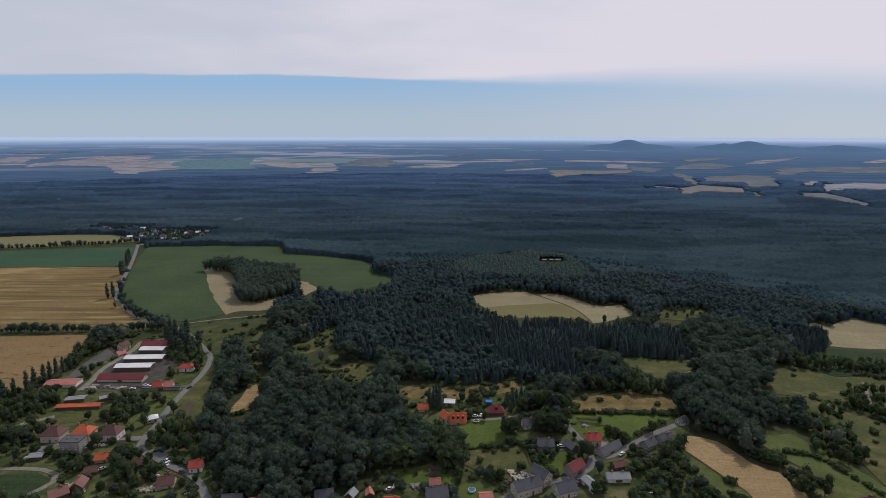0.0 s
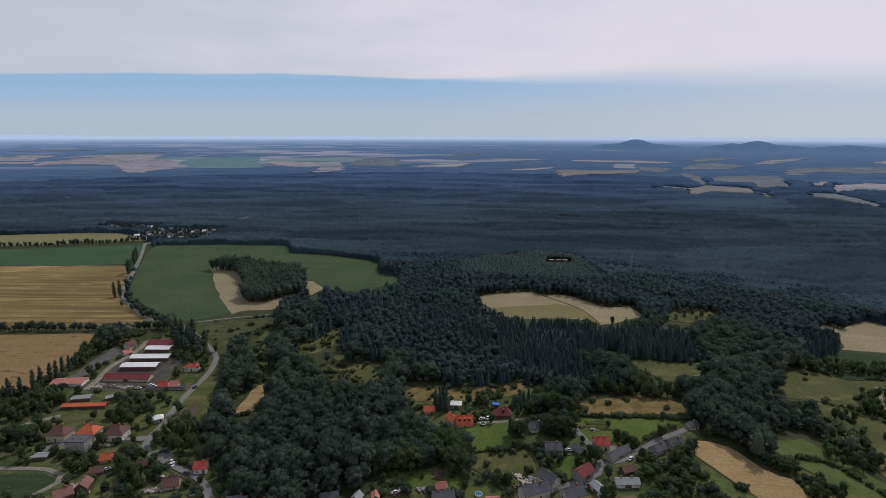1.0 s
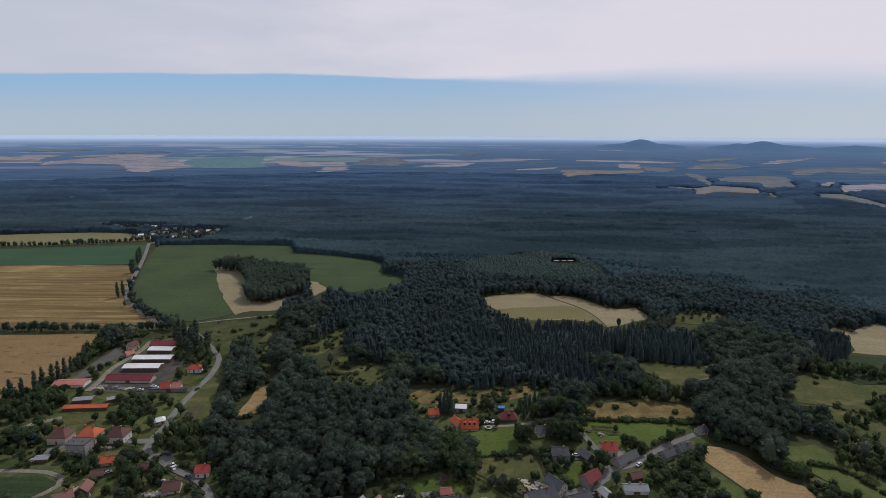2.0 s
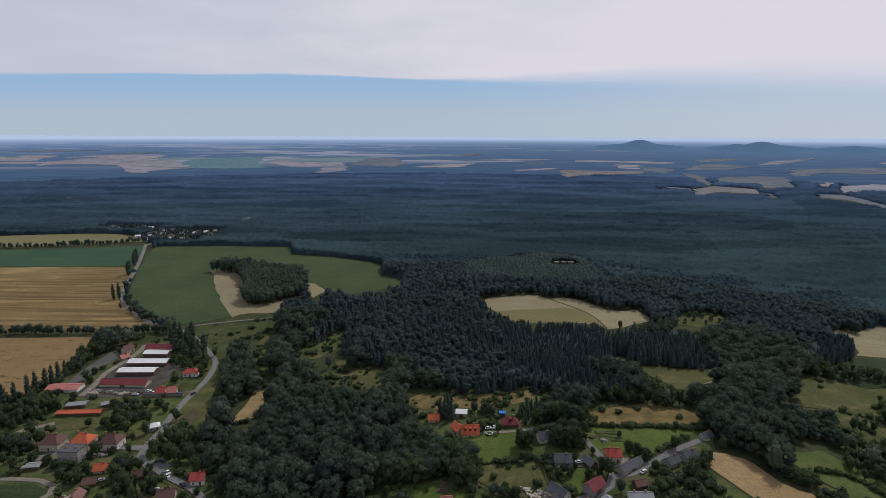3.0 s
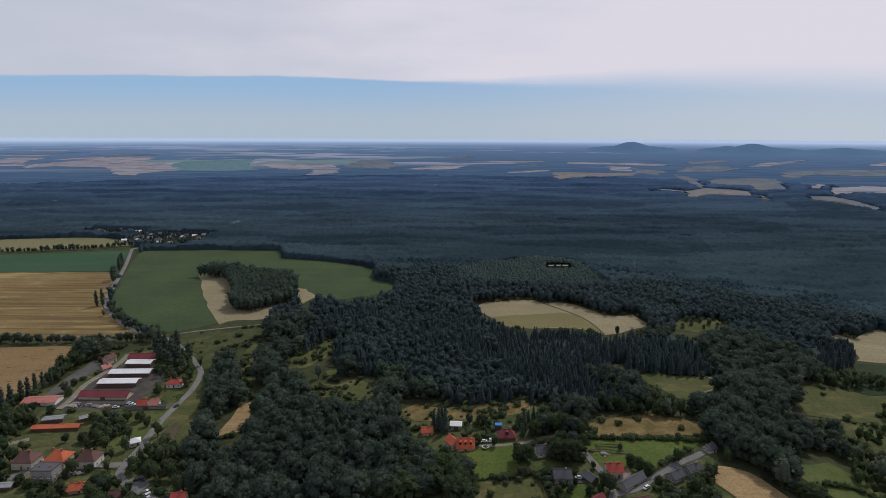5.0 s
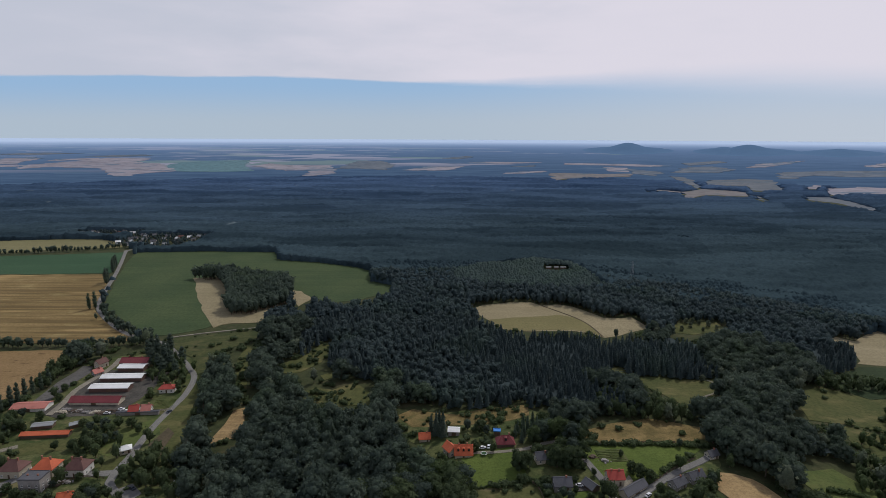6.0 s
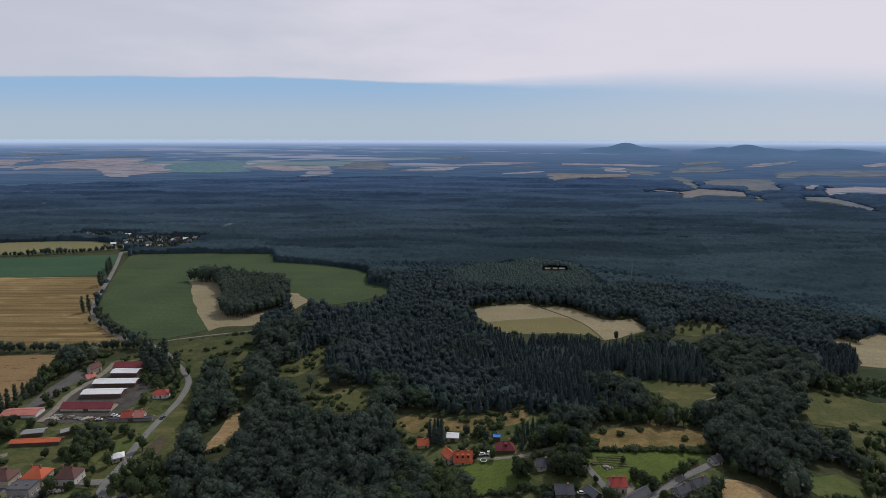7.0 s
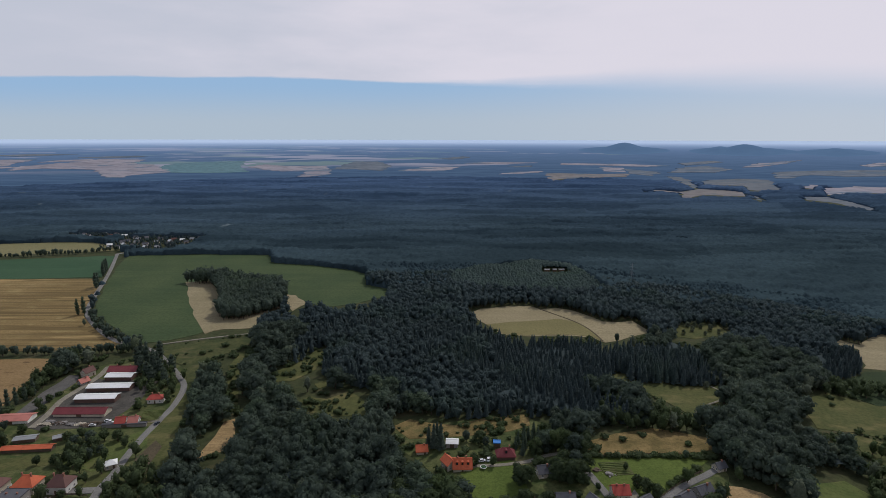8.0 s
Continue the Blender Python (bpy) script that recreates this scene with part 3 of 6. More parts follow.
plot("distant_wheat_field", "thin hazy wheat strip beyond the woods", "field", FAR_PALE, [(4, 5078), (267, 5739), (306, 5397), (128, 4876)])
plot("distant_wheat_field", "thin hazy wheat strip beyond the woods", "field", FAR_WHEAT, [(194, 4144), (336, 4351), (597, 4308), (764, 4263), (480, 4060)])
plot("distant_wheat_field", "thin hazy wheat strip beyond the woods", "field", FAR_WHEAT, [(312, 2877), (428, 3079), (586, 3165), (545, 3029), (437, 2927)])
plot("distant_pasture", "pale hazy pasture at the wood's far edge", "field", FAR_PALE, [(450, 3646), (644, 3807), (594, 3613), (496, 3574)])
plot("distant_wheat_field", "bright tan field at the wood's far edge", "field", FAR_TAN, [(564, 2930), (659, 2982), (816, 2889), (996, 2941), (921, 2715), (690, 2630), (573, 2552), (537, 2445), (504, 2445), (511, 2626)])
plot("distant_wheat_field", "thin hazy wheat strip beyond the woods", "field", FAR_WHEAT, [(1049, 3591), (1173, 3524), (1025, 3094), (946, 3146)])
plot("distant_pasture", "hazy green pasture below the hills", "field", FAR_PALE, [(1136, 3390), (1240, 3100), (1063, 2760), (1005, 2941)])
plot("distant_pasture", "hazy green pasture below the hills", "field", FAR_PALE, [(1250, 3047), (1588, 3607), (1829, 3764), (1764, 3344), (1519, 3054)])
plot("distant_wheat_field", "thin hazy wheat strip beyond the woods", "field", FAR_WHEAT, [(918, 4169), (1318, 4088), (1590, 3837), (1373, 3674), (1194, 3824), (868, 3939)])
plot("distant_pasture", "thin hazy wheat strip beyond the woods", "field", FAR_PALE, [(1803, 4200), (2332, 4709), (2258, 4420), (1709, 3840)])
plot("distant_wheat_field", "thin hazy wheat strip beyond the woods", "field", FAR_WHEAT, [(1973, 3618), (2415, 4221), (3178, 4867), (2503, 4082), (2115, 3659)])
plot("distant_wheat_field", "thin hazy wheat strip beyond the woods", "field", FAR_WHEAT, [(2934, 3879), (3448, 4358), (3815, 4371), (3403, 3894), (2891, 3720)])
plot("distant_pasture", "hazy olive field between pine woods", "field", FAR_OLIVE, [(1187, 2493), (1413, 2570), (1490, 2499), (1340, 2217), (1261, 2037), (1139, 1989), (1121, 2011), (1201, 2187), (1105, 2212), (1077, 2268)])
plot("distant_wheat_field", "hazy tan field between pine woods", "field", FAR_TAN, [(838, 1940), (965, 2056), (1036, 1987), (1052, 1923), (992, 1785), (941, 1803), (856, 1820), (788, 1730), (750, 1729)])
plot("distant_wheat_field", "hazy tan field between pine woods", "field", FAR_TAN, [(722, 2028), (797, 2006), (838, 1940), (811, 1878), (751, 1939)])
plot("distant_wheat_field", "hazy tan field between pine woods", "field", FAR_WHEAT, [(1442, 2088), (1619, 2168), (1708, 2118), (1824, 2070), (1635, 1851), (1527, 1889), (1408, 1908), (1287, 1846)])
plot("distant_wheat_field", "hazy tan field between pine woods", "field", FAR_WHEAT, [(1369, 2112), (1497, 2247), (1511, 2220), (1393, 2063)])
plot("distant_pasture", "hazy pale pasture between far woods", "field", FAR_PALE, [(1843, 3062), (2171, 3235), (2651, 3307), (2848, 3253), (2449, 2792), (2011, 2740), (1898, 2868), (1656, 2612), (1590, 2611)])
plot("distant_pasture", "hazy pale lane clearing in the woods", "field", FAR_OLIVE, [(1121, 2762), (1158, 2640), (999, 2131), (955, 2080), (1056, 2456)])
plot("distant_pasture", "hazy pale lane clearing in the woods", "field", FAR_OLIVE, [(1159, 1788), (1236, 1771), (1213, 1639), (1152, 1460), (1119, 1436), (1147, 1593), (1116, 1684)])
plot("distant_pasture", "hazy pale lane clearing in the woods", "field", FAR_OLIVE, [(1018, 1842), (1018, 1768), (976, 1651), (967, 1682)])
plot("garden_strip", "bright green leafy garden strip beside the straw", "garden", FRESH, [(131, 260), (140, 255), (151, 238), (140, 233), (130, 244)])

plot("garden_grass", "sunlit orchard grass below the white-roofed house", "grass", FRESH, [(-225, 327), (-206, 344), (-185, 366), (-175, 357), (-183, 330), (-194, 317)], 0.2)
plot("garden_grass", "bright grass between garden trees", "grass", FRESH, [(-188, 255), (-179, 264), (-162, 245), (-178, 241)], 0.2)
plot("garden_grass", "green leafy vegetable plot by the gravel lane", "grass", MAIZE, [(-245, 264), (-219, 266), (-207, 260), (-213, 246), (-226, 241)], 0.2)
plot("garden_grass", "dry grass triangle at the street corner", "grass", OLIVE, [(-200, 304), (-187, 317), (-178, 310), (-186, 301)], 0.2)
plot("garden_grass", "olive grass in front of the orange shed", "grass", OLIVE, [(-254, 329), (-227, 335), (-223, 324), (-245, 317)], 0.2)
plot("garden_grass", "bright grass behind the village houses", "grass", FRESH, [(6, 247), (19, 253), (27, 244), (18, 237), (5, 238)], 0.2)

plot("garden_grass", "sparse dry garden grass beside the road", "grass", OLIVE, [(-175, 320), (-175, 329), (-174, 356), (-168, 366), (-156, 329), (-151, 308), (-162, 306)], 0.2)
ROADS = []


def smooth_line(points, step=6.0):
    """A soft curve through the points of a road or hedge."""
    pts = [Vector((*p, 0)) for p in points]
    pts = [2 * pts[0] - pts[1]] + pts + [2 * pts[-1] - pts[-2]]
    line = []
    for a, b, c, d in zip(pts, pts[1:], pts[2:], pts[3:]):
        count = max(1, int((c - b).length / step))
        for s in range(count):
            t = s / count
            line.append(0.5 * (2 * b + (c - a) * t + (2 * a - 5 * b + 4 * c - d) * t * t + (3 * b - a - 3 * c + d) * t**3))
    return line + [pts[-2]]


def lane(name, label, category, m, points, width, lift=0.45):
    """A road or track: a cambered ribbon on the terrain, with its edges going down into the verge."""
    line = smooth_line(points)
    ROADS.append((line, width))
    verts, faces = [], []
    for i, p in enumerate(line):
        ahead = (line[min(i + 1, len(line) - 1)] - line[max(i - 1, 0)]).normalized()
        side = Vector((ahead.y, -ahead.x, 0))
        wide = width / 2 * (1 + 0.06 * noise.noise(p * 0.11))
        for off, up in ((-1.15, -0.5), (-1, 0.0), (0, 0.08), (1, 0.0), (1.15, -0.5)):
            q = p + side * off * wide
            verts.append(drape(q.x, q.y, lift + up))
        if i:
            faces += [(5 * i - 5 + s, 5 * i - 4 + s, 5 * i + 1 + s, 5 * i + s) for s in range(4)]
    return tagged(mesh_object(name, verts, faces, [m]), label, category, kind="structure")


MAIN_ROAD = [(-504, 884), (-467, 807), (-434, 735), (-402, 661), (-371, 597), (-327, 545), (-290, 513), (-264, 502), (-238, 482), (-201, 438), (-190, 419), (-185, 393), (-185, 379), (-185, 352), (-183, 329), (-181, 315), (-181, 302), (-179, 293), (-169, 283), (-152, 273), (-131, 260), (-121, 247), (-113, 235), (-104, 205)]
lane("road", "grey asphalt country road winding into the settlement", "road", ASPHALT, MAIN_ROAD, 4.2)
lane("road", "grey asphalt side street between the villas", "road", ASPHALT, [(-183, 301), (-199, 300), (-217, 301), (-226, 299), (-237, 287)], 5.0, 0.40)
lane("track", "light gravel lane beside the wheat", "track", GRAVEL, [(-276, 287), (-272, 306), (-267, 317), (-253, 327)], 4.0)
lane("track", "light gravel lane curving round a plot", "track", GRAVEL, [(-262, 269), (-238, 270), (-219, 269), (-209, 265), (-206, 258), (-213, 245)], 3.0)
lane("track", "pale gravel drive into the farm yard", "track", GRAVEL, [(-261, 364), (-263, 383), (-267, 400), (-266, 417), (-265, 441), (-268, 459)], 4.2)
lane("road", "grey lane towards the far hamlet", "road", ASPHALT, [(-504, 884), (-506, 903), (-443, 928)], 5.0)
lane("road", "narrow grey village lane", "road", ASPHALT, [(74, 299), (77, 287), (80, 274), (80, 265), (77, 257), (65, 250), (47, 244), (32, 238), (21, 229)], 3.6)
lane("road", "narrow grey village lane along the meadow", "road", ASPHALT, [(80, 264), (91, 267), (102, 275), (120, 288), (135, 297), (150, 308)], 3.6, 0.40)
lane("track", "pale gravel lane past the stone house", "track", GRAVEL, [(74, 302), (72, 317), (56, 316), (45, 311), (27, 309), (6, 311)], 2.6, 0.40)
lane("track", "pale footpath through the glade", "track", GRAVEL, [(198, 418), (202, 410), (199, 401), (191, 393), (177, 384), (169, 377), (161, 365)], 1.5)
lane("track", "pale grassy track over the meadow", "track", GRAVEL, [(315, 381), (308, 369), (297, 352), (289, 340)], 2.2)
lane("track", "pale field track along the meadow's edge", "track", GRAVEL, [(-250, 508), (-217, 522), (-155, 543)], 2.0)
lane("track", "dark line of a track between two crops", "track", SOIL, [(107, 610), (121, 590), (133, 572), (141, 554), (145, 534), (147, 514)], 1.6, 0.5)
lane("track", "thin pale sandy track in the pine forest", "track", SAND, [(436, 1009), (479, 1092), (527, 1183)], 5.0)

# ---- trees ----


def ball(level):
    bm = bmesh.new()
    bmesh.ops.create_icosphere(bm, subdivisions=level, radius=1.0)
    v, f = np.array([p.co for p in bm.verts]), np.array([[q.index for q in g.verts] for g in bm.faces])
    bm.free()
    return v, f


BALLS = {level: ball(level) for level in (1, 2)}


def joined(pieces):
    """One set of vertices and triangles out of several."""
    verts, faces, count = [], [], 0
    for v, f in pieces:
        verts.append(v), faces.append(f + count)
        count += len(v)
    return np.concatenate(verts), np.concatenate(faces)


def stem(height, radius, sides=5, lean=(0.0, 0.0)):
    a = np.arange(sides) * 2 * np.pi / sides
    low = np.stack([np.cos(a) * radius, np.sin(a) * radius, 0 * a - 0.5], -1)
    top = np.stack([np.cos(a) * radius * 0.35 + lean[0], np.sin(a) * radius * 0.35 + lean[1], 0 * a + height], -1)
    i = np.arange(sides)
    j = (i + 1) % sides
    return np.concatenate([low, top]), np.concatenate([np.stack([i, j, j + sides], -1), np.stack([i, j + sides, i + sides], -1)])


def limb(start, end, radius):
    v, f = stem(1.0, radius, 4)
    way = np.array(end) - np.array(start)
    v = np.array(start) + v[:, :1] * (1, 0, 0) + v[:, 1:2] * (0, 1, 0) + np.clip(v[:, 2:], 0, 1) * way
    return v, f


def leaf_clumps(rng, centre, radii, count, size):
    """Small bent sprays of leaves standing out of the surface of a lobe."""
    way = rng.normal(size=(count, 3))
    way[:, 2] = np.abs(way[:, 2]) * 0.9 - 0.25
    way /= np.linalg.norm(way, axis=1)[:, None]
    base = centre + way * radii * rng.uniform(0.92, 1.12, (count, 1))
    side = np.cross(way, rng.normal(size=(count, 3)))
    side /= np.linalg.norm(side, axis=1)[:, None]
    up = np.cross(side, way) + way * 0.7
    wide, tall = rng.uniform(0.6, 1.2, (count, 1)) * size, rng.uniform(0.5, 1.1, (count, 1)) * size
    v = np.stack([base - side * wide * 0.5, base + side * wide * 0.5, base + up * tall + side * wide * 0.3, base + up * tall * 0.8 - side * wide * 0.35], 1).reshape(-1, 3)
    k = np.arange(count)[:, None] * 4
    return v, np.concatenate([k + (0, 1, 2), k + (0, 2, 3)])


def broad_crown(seed, lobes, clumps, tall=13.0, wide=3.2, level=1, leaf=1.0):
    """A broadleaf crown: a few lobes of twigs, clothed all over in sprays of leaves that break up the outline."""
    rng = np.random.default_rng(seed)
    ball_v, ball_f = BALLS[level]
    pieces = []
    for i in range(lobes):
        if i == 0:
            centre, radii = np.array([0, 0, tall * 0.50]), np.array([wide * 0.74, wide * 0.74, tall * 0.40])
        else:
            a = i * 2.4 + rng.uniform(-0.5, 0.5)
            off, size = wide * rng.uniform(0.35, 0.62), wide * rng.uniform(0.36, 0.52)
            centre, radii = np.array([math.cos(a) * off, math.sin(a) * off, tall * rng.uniform(0.28, 0.76)]), np.array([size, size, size * rng.uniform(0.9, 1.35)])
        pieces.append((ball_v * rng.uniform(0.8, 1.12, (len(ball_v), 1)) * radii + centre, ball_f))
        pieces.append(leaf_clumps(rng, centre, radii, clumps * (2 if i == 0 else 1), leaf))
    v, f = joined(pieces)
    v[:, 2] = np.maximum(v[:, 2], tall * 0.06)
    return v, f


def poplar_crown(seed, level, clumps, tall=20.0):
    """A narrow upright crown of stacked lobes that tapers to a tip."""
    rng = np.random.default_rng(seed)
    ball_v, ball_f = BALLS[level]
    pieces = []
    for i in range(5):
        z = tall * (0.16 + 0.19 * i)
        size = (1.9, 2.6, 2.5, 2.0, 1.1)[i] * rng.uniform(0.85, 1.1)
        radii = np.array([size, size, tall * 0.14])
        centre = np.array([*rng.uniform(-0.35, 0.35, 2), z])
        pieces.append((ball_v * rng.uniform(0.8, 1.2, (len(ball_v), 1)) * radii + centre, ball_f))
        pieces.append(leaf_clumps(rng, centre, radii, clumps, 0.8))
    return joined(pieces)


def spruce_crown(seed, tiers, sides, tall=13.5, wide=2.4):
    """A spruce: ragged skirts of branches, each narrower than the one below."""
    rng = np.random.default_rng(seed)
    pieces = []
    for i in range(tiers):
        low, span = tall * (0.10 + 0.86 * i / tiers), tall * 1.55 * 0.86 / tiers
        r = wide * (1 - i / tiers) ** 0.8 + 0.25
        a = np.arange(sides) * 2 * np.pi / sides + rng.uniform(0, 6)
        rr = r * np.where(np.arange(sides) % 2, 0.62, 1.0) * rng.uniform(0.8, 1.2, sides)
        rim = np.stack([np.cos(a) * rr, np.sin(a) * rr, low + rng.uniform(-0.5, 0.5, sides)], -1)
        v = np.concatenate([[[*rng.uniform(-0.15, 0.15, 2), min(low + span, tall)]], rim])
        k = np.arange(sides)
        pieces.append((v, np.stack([0 * k, k + 1, (k + 1) % sides + 1], -1)))
    return joined(pieces)


def top_crown(seed, sides=5):
    """The tip of a far pine, standing out of the closed canopy."""
    rng = np.random.default_rng(seed)
    a = np.arange(sides) * 2 * np.pi / sides
    r = 3.6 * rng.uniform(0.8, 1.15, sides)
    rim = np.stack([np.cos(a) * r, np.sin(a) * r, np.full(sides, 6.5)], -1)
    brow = np.stack([np.cos(a) * r * 0.55, np.sin(a) * r * 0.55, 9.3 + rng.uniform(-0.4, 0.4, sides)], -1)
    k = np.arange(sides)
    j = (k + 1) % sides
    v = np.concatenate([[[*rng.uniform(-0.6, 0.6, 2), 10.6]], brow, rim])
    return v, np.concatenate([np.stack([0 * k, k + 1, j + 1], -1), np.stack([k + 1, k + 1 + sides, j + 1 + sides], -1), np.stack([k + 1, j + 1 + sides, j + 1], -1)])


def inside(points, corners):
    """Which of the points lie within the corners."""
    x, y = points[:, 0], points[:, 1]
    hit = np.zeros(len(points), bool)
    for (ax, ay), (bx, by) in zip(corners, corners[1:] + corners[:1]):
        cross = ((ay > y) != (by > y)) & (x < (bx - ax) * (y - ay) / ((by - ay) or 1e-9) + ax)
        hit ^= cross
    return hit


def near_line(points, line, gap):
    """Which of the points lie within a gap of a line."""
    hit = np.zeros(len(points), bool)
    pts = np.array([(p.x, p.y) for p in line])
    for p in pts:
        hit |= ((points - p) ** 2).sum(1) < gap * gap
    return hit


def stand(seed, near, far, spacing, half_angle=47.0):
    """Places of trees over a ring sector of the plan, one to a cell and shaken, denser close by."""
    rng = np.random.default_rng(seed)
    reach = far * math.sin(radians(half_angle)) + 20
    xs, ys = np.arange(-reach, reach, spacing), np.arange(near * math.cos(radians(half_angle)) - 40, far, spacing)
    p = np.stack(np.meshgrid(xs, ys), -1).reshape(-1, 2)
    p = p + rng.uniform(-0.48, 0.48, p.shape) * spacing
    d = np.hypot(p[:, 0], p[:, 1])
    keep = (d >= near) & (d < far) & (np.abs(np.degrees(np.arctan2(p[:, 0], p[:, 1]))) < half_angle) & (p[:, 1] > 195)
    return p[keep]


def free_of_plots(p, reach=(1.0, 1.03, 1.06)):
    """Drops the trees that stand on plots or roads, or that would hide a plot's near edge from the camera."""
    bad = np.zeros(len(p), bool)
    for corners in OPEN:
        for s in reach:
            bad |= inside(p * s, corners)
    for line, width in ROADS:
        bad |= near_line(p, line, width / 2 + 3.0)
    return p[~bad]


def grove(name, label, category, templates, trunks, p, size, mats, seed, lean=0.12):
    """One joined mesh of many trees, each a scaled and turned copy of a crown and its trunk."""
    rng = np.random.default_rng(seed)
    kind = rng.integers(0, len(templates), len(p))
    verts, faces, index, tones, count = [], [], [], [], 0
    for k, (v, f) in enumerate(templates):
        pieces = [(v, f, 0)] + ([(*trunks[k], 1)] if trunks else [])
        mine = p[kind == k]
        if not len(mine):
            continue
        a = rng.uniform(0, 2 * np.pi, len(mine))
        s = rng.uniform(*size, (len(mine), 1)) * np.ones(3)
        s[:, :2] *= rng.uniform(0.85, 1.2, (len(mine), 1))
        # stands grow taller and lower by turns
        s *= 0.95 + 0.18 * np.sin(mine[:, :1] / 23.0 + np.sin(mine[:, 1:] / 31.0) * 1.6) * np.cos(mine[:, 1:] / 27.0 + mine[:, :1] / 60.0)
        tip = rng.normal(0, lean, (len(mine), 2)) * 0.3
        z = terrain(mine[:, 0], mine[:, 1])
        tone = rng.uniform(0, 1, len(mine))
        for pv, pf, mi in pieces:
            x = pv[None, :, 0] * np.cos(a)[:, None] - pv[None, :, 1] * np.sin(a)[:, None]
            y = pv[None, :, 0] * np.sin(a)[:, None] + pv[None, :, 1] * np.cos(a)[:, None]
            w = np.stack([x * s[:, :1] + mine[:, :1] + tip[:, :1] * pv[None, :, 2], y * s[:, 1:2] + mine[:, 1:] + tip[:, 1:] * pv[None, :, 2], pv[None, :, 2] * s[:, 2:] + z[:, None]], -1)
            verts.append(w.reshape(-1, 3))
            faces.append((pf[None] + (np.arange(len(mine)) * len(pv))[:, None, None]).reshape(-1, 3) + count)
            index.append(np.full(len(mine) * len(pf), mi))
            tones.append(np.repeat(tone, len(pf)))
            count += len(mine) * len(pv)
    verts, faces, index = np.concatenate(verts), np.concatenate(faces), np.concatenate(index)
    me = bpy.data.meshes.new(name)
    me.vertices.add(len(verts)), me.loops.add(faces.size), me.polygons.add(len(faces))
    me.vertices.foreach_set("co", verts.astype(np.float32).ravel())
    me.loops.foreach_set("vertex_index", faces.astype(np.int32).ravel())
    me.polygons.foreach_set("loop_start", np.arange(0, faces.size, 3, dtype=np.int32))
    for m in mats:
        me.materials.append(m)
    me.polygons.foreach_set("material_index", index.astype(np.int32))
    me.polygons.foreach_set("use_smooth", np.ones(len(faces), bool))
    me.attributes.new("tone", "FLOAT", "FACE").data.foreach_set("value", np.concatenate(tones).astype(np.float32))
    me.update(calc_edges=True)
    return tagged(new(name, me), label, category, kind="stuff")


BROAD = [broad_crown(s, 4, 14) for s in range(8)]
BROAD_MID = [broad_crown(20 + s, 4, 7, wide=3.3, leaf=1.1) for s in range(6)]
SPRUCE = [spruce_crown(s, 7, 8, 13.5, 2.9) for s in range(5)]


def old_crown(seed, lobes, clumps, tall=14.0, wide=5.2, leaf=1.0):
    """An old broadleaf crown: a billowing dome of many lobes, fuzzy with leaf sprays."""
    rng = np.random.default_rng(seed)
    ball_v, ball_f = BALLS[1]
    pieces = []
    for i in range(lobes + 4):
        a, u = i * 2.4 + rng.uniform(-0.3, 0.3), math.sqrt((i + 0.3) / lobes)
        size, z = wide * rng.uniform(0.30, 0.46), 0.80 - 0.38 * u * u + rng.uniform(-0.05, 0.05)
        if i >= lobes:
            # low boughs hang down almost to the ground
            u, size, z = 0.72, wide * 0.40, rng.uniform(0.16, 0.30)
        centre = np.array([math.cos(a) * wide * 0.72 * u, math.sin(a) * wide * 0.72 * u, tall * z])
        radii = np.array([size, size, size * rng.uniform(0.8, 1.1)])
        pieces.append((ball_v * rng.uniform(0.75, 1.05, (len(ball_v), 1)) * radii, ball_f))
        pieces[-1] = (pieces[-1][0] + centre, ball_f)
        pieces.append(leaf_clumps(rng, centre, radii, clumps if i < lobes else clumps // 2, leaf))
    v, f = joined(pieces)
    v[:, 2] = np.maximum(v[:, 2], tall * 0.06)
    return v, f
BROAD_STEMS = [stem(8.5, 0.35) for _ in BROAD]
MID_STEMS = [stem(8.5, 0.35, 4) for _ in BROAD_MID]
SPRUCE_STEMS = [stem(12, 0.25, 4) for _ in SPRUCE]

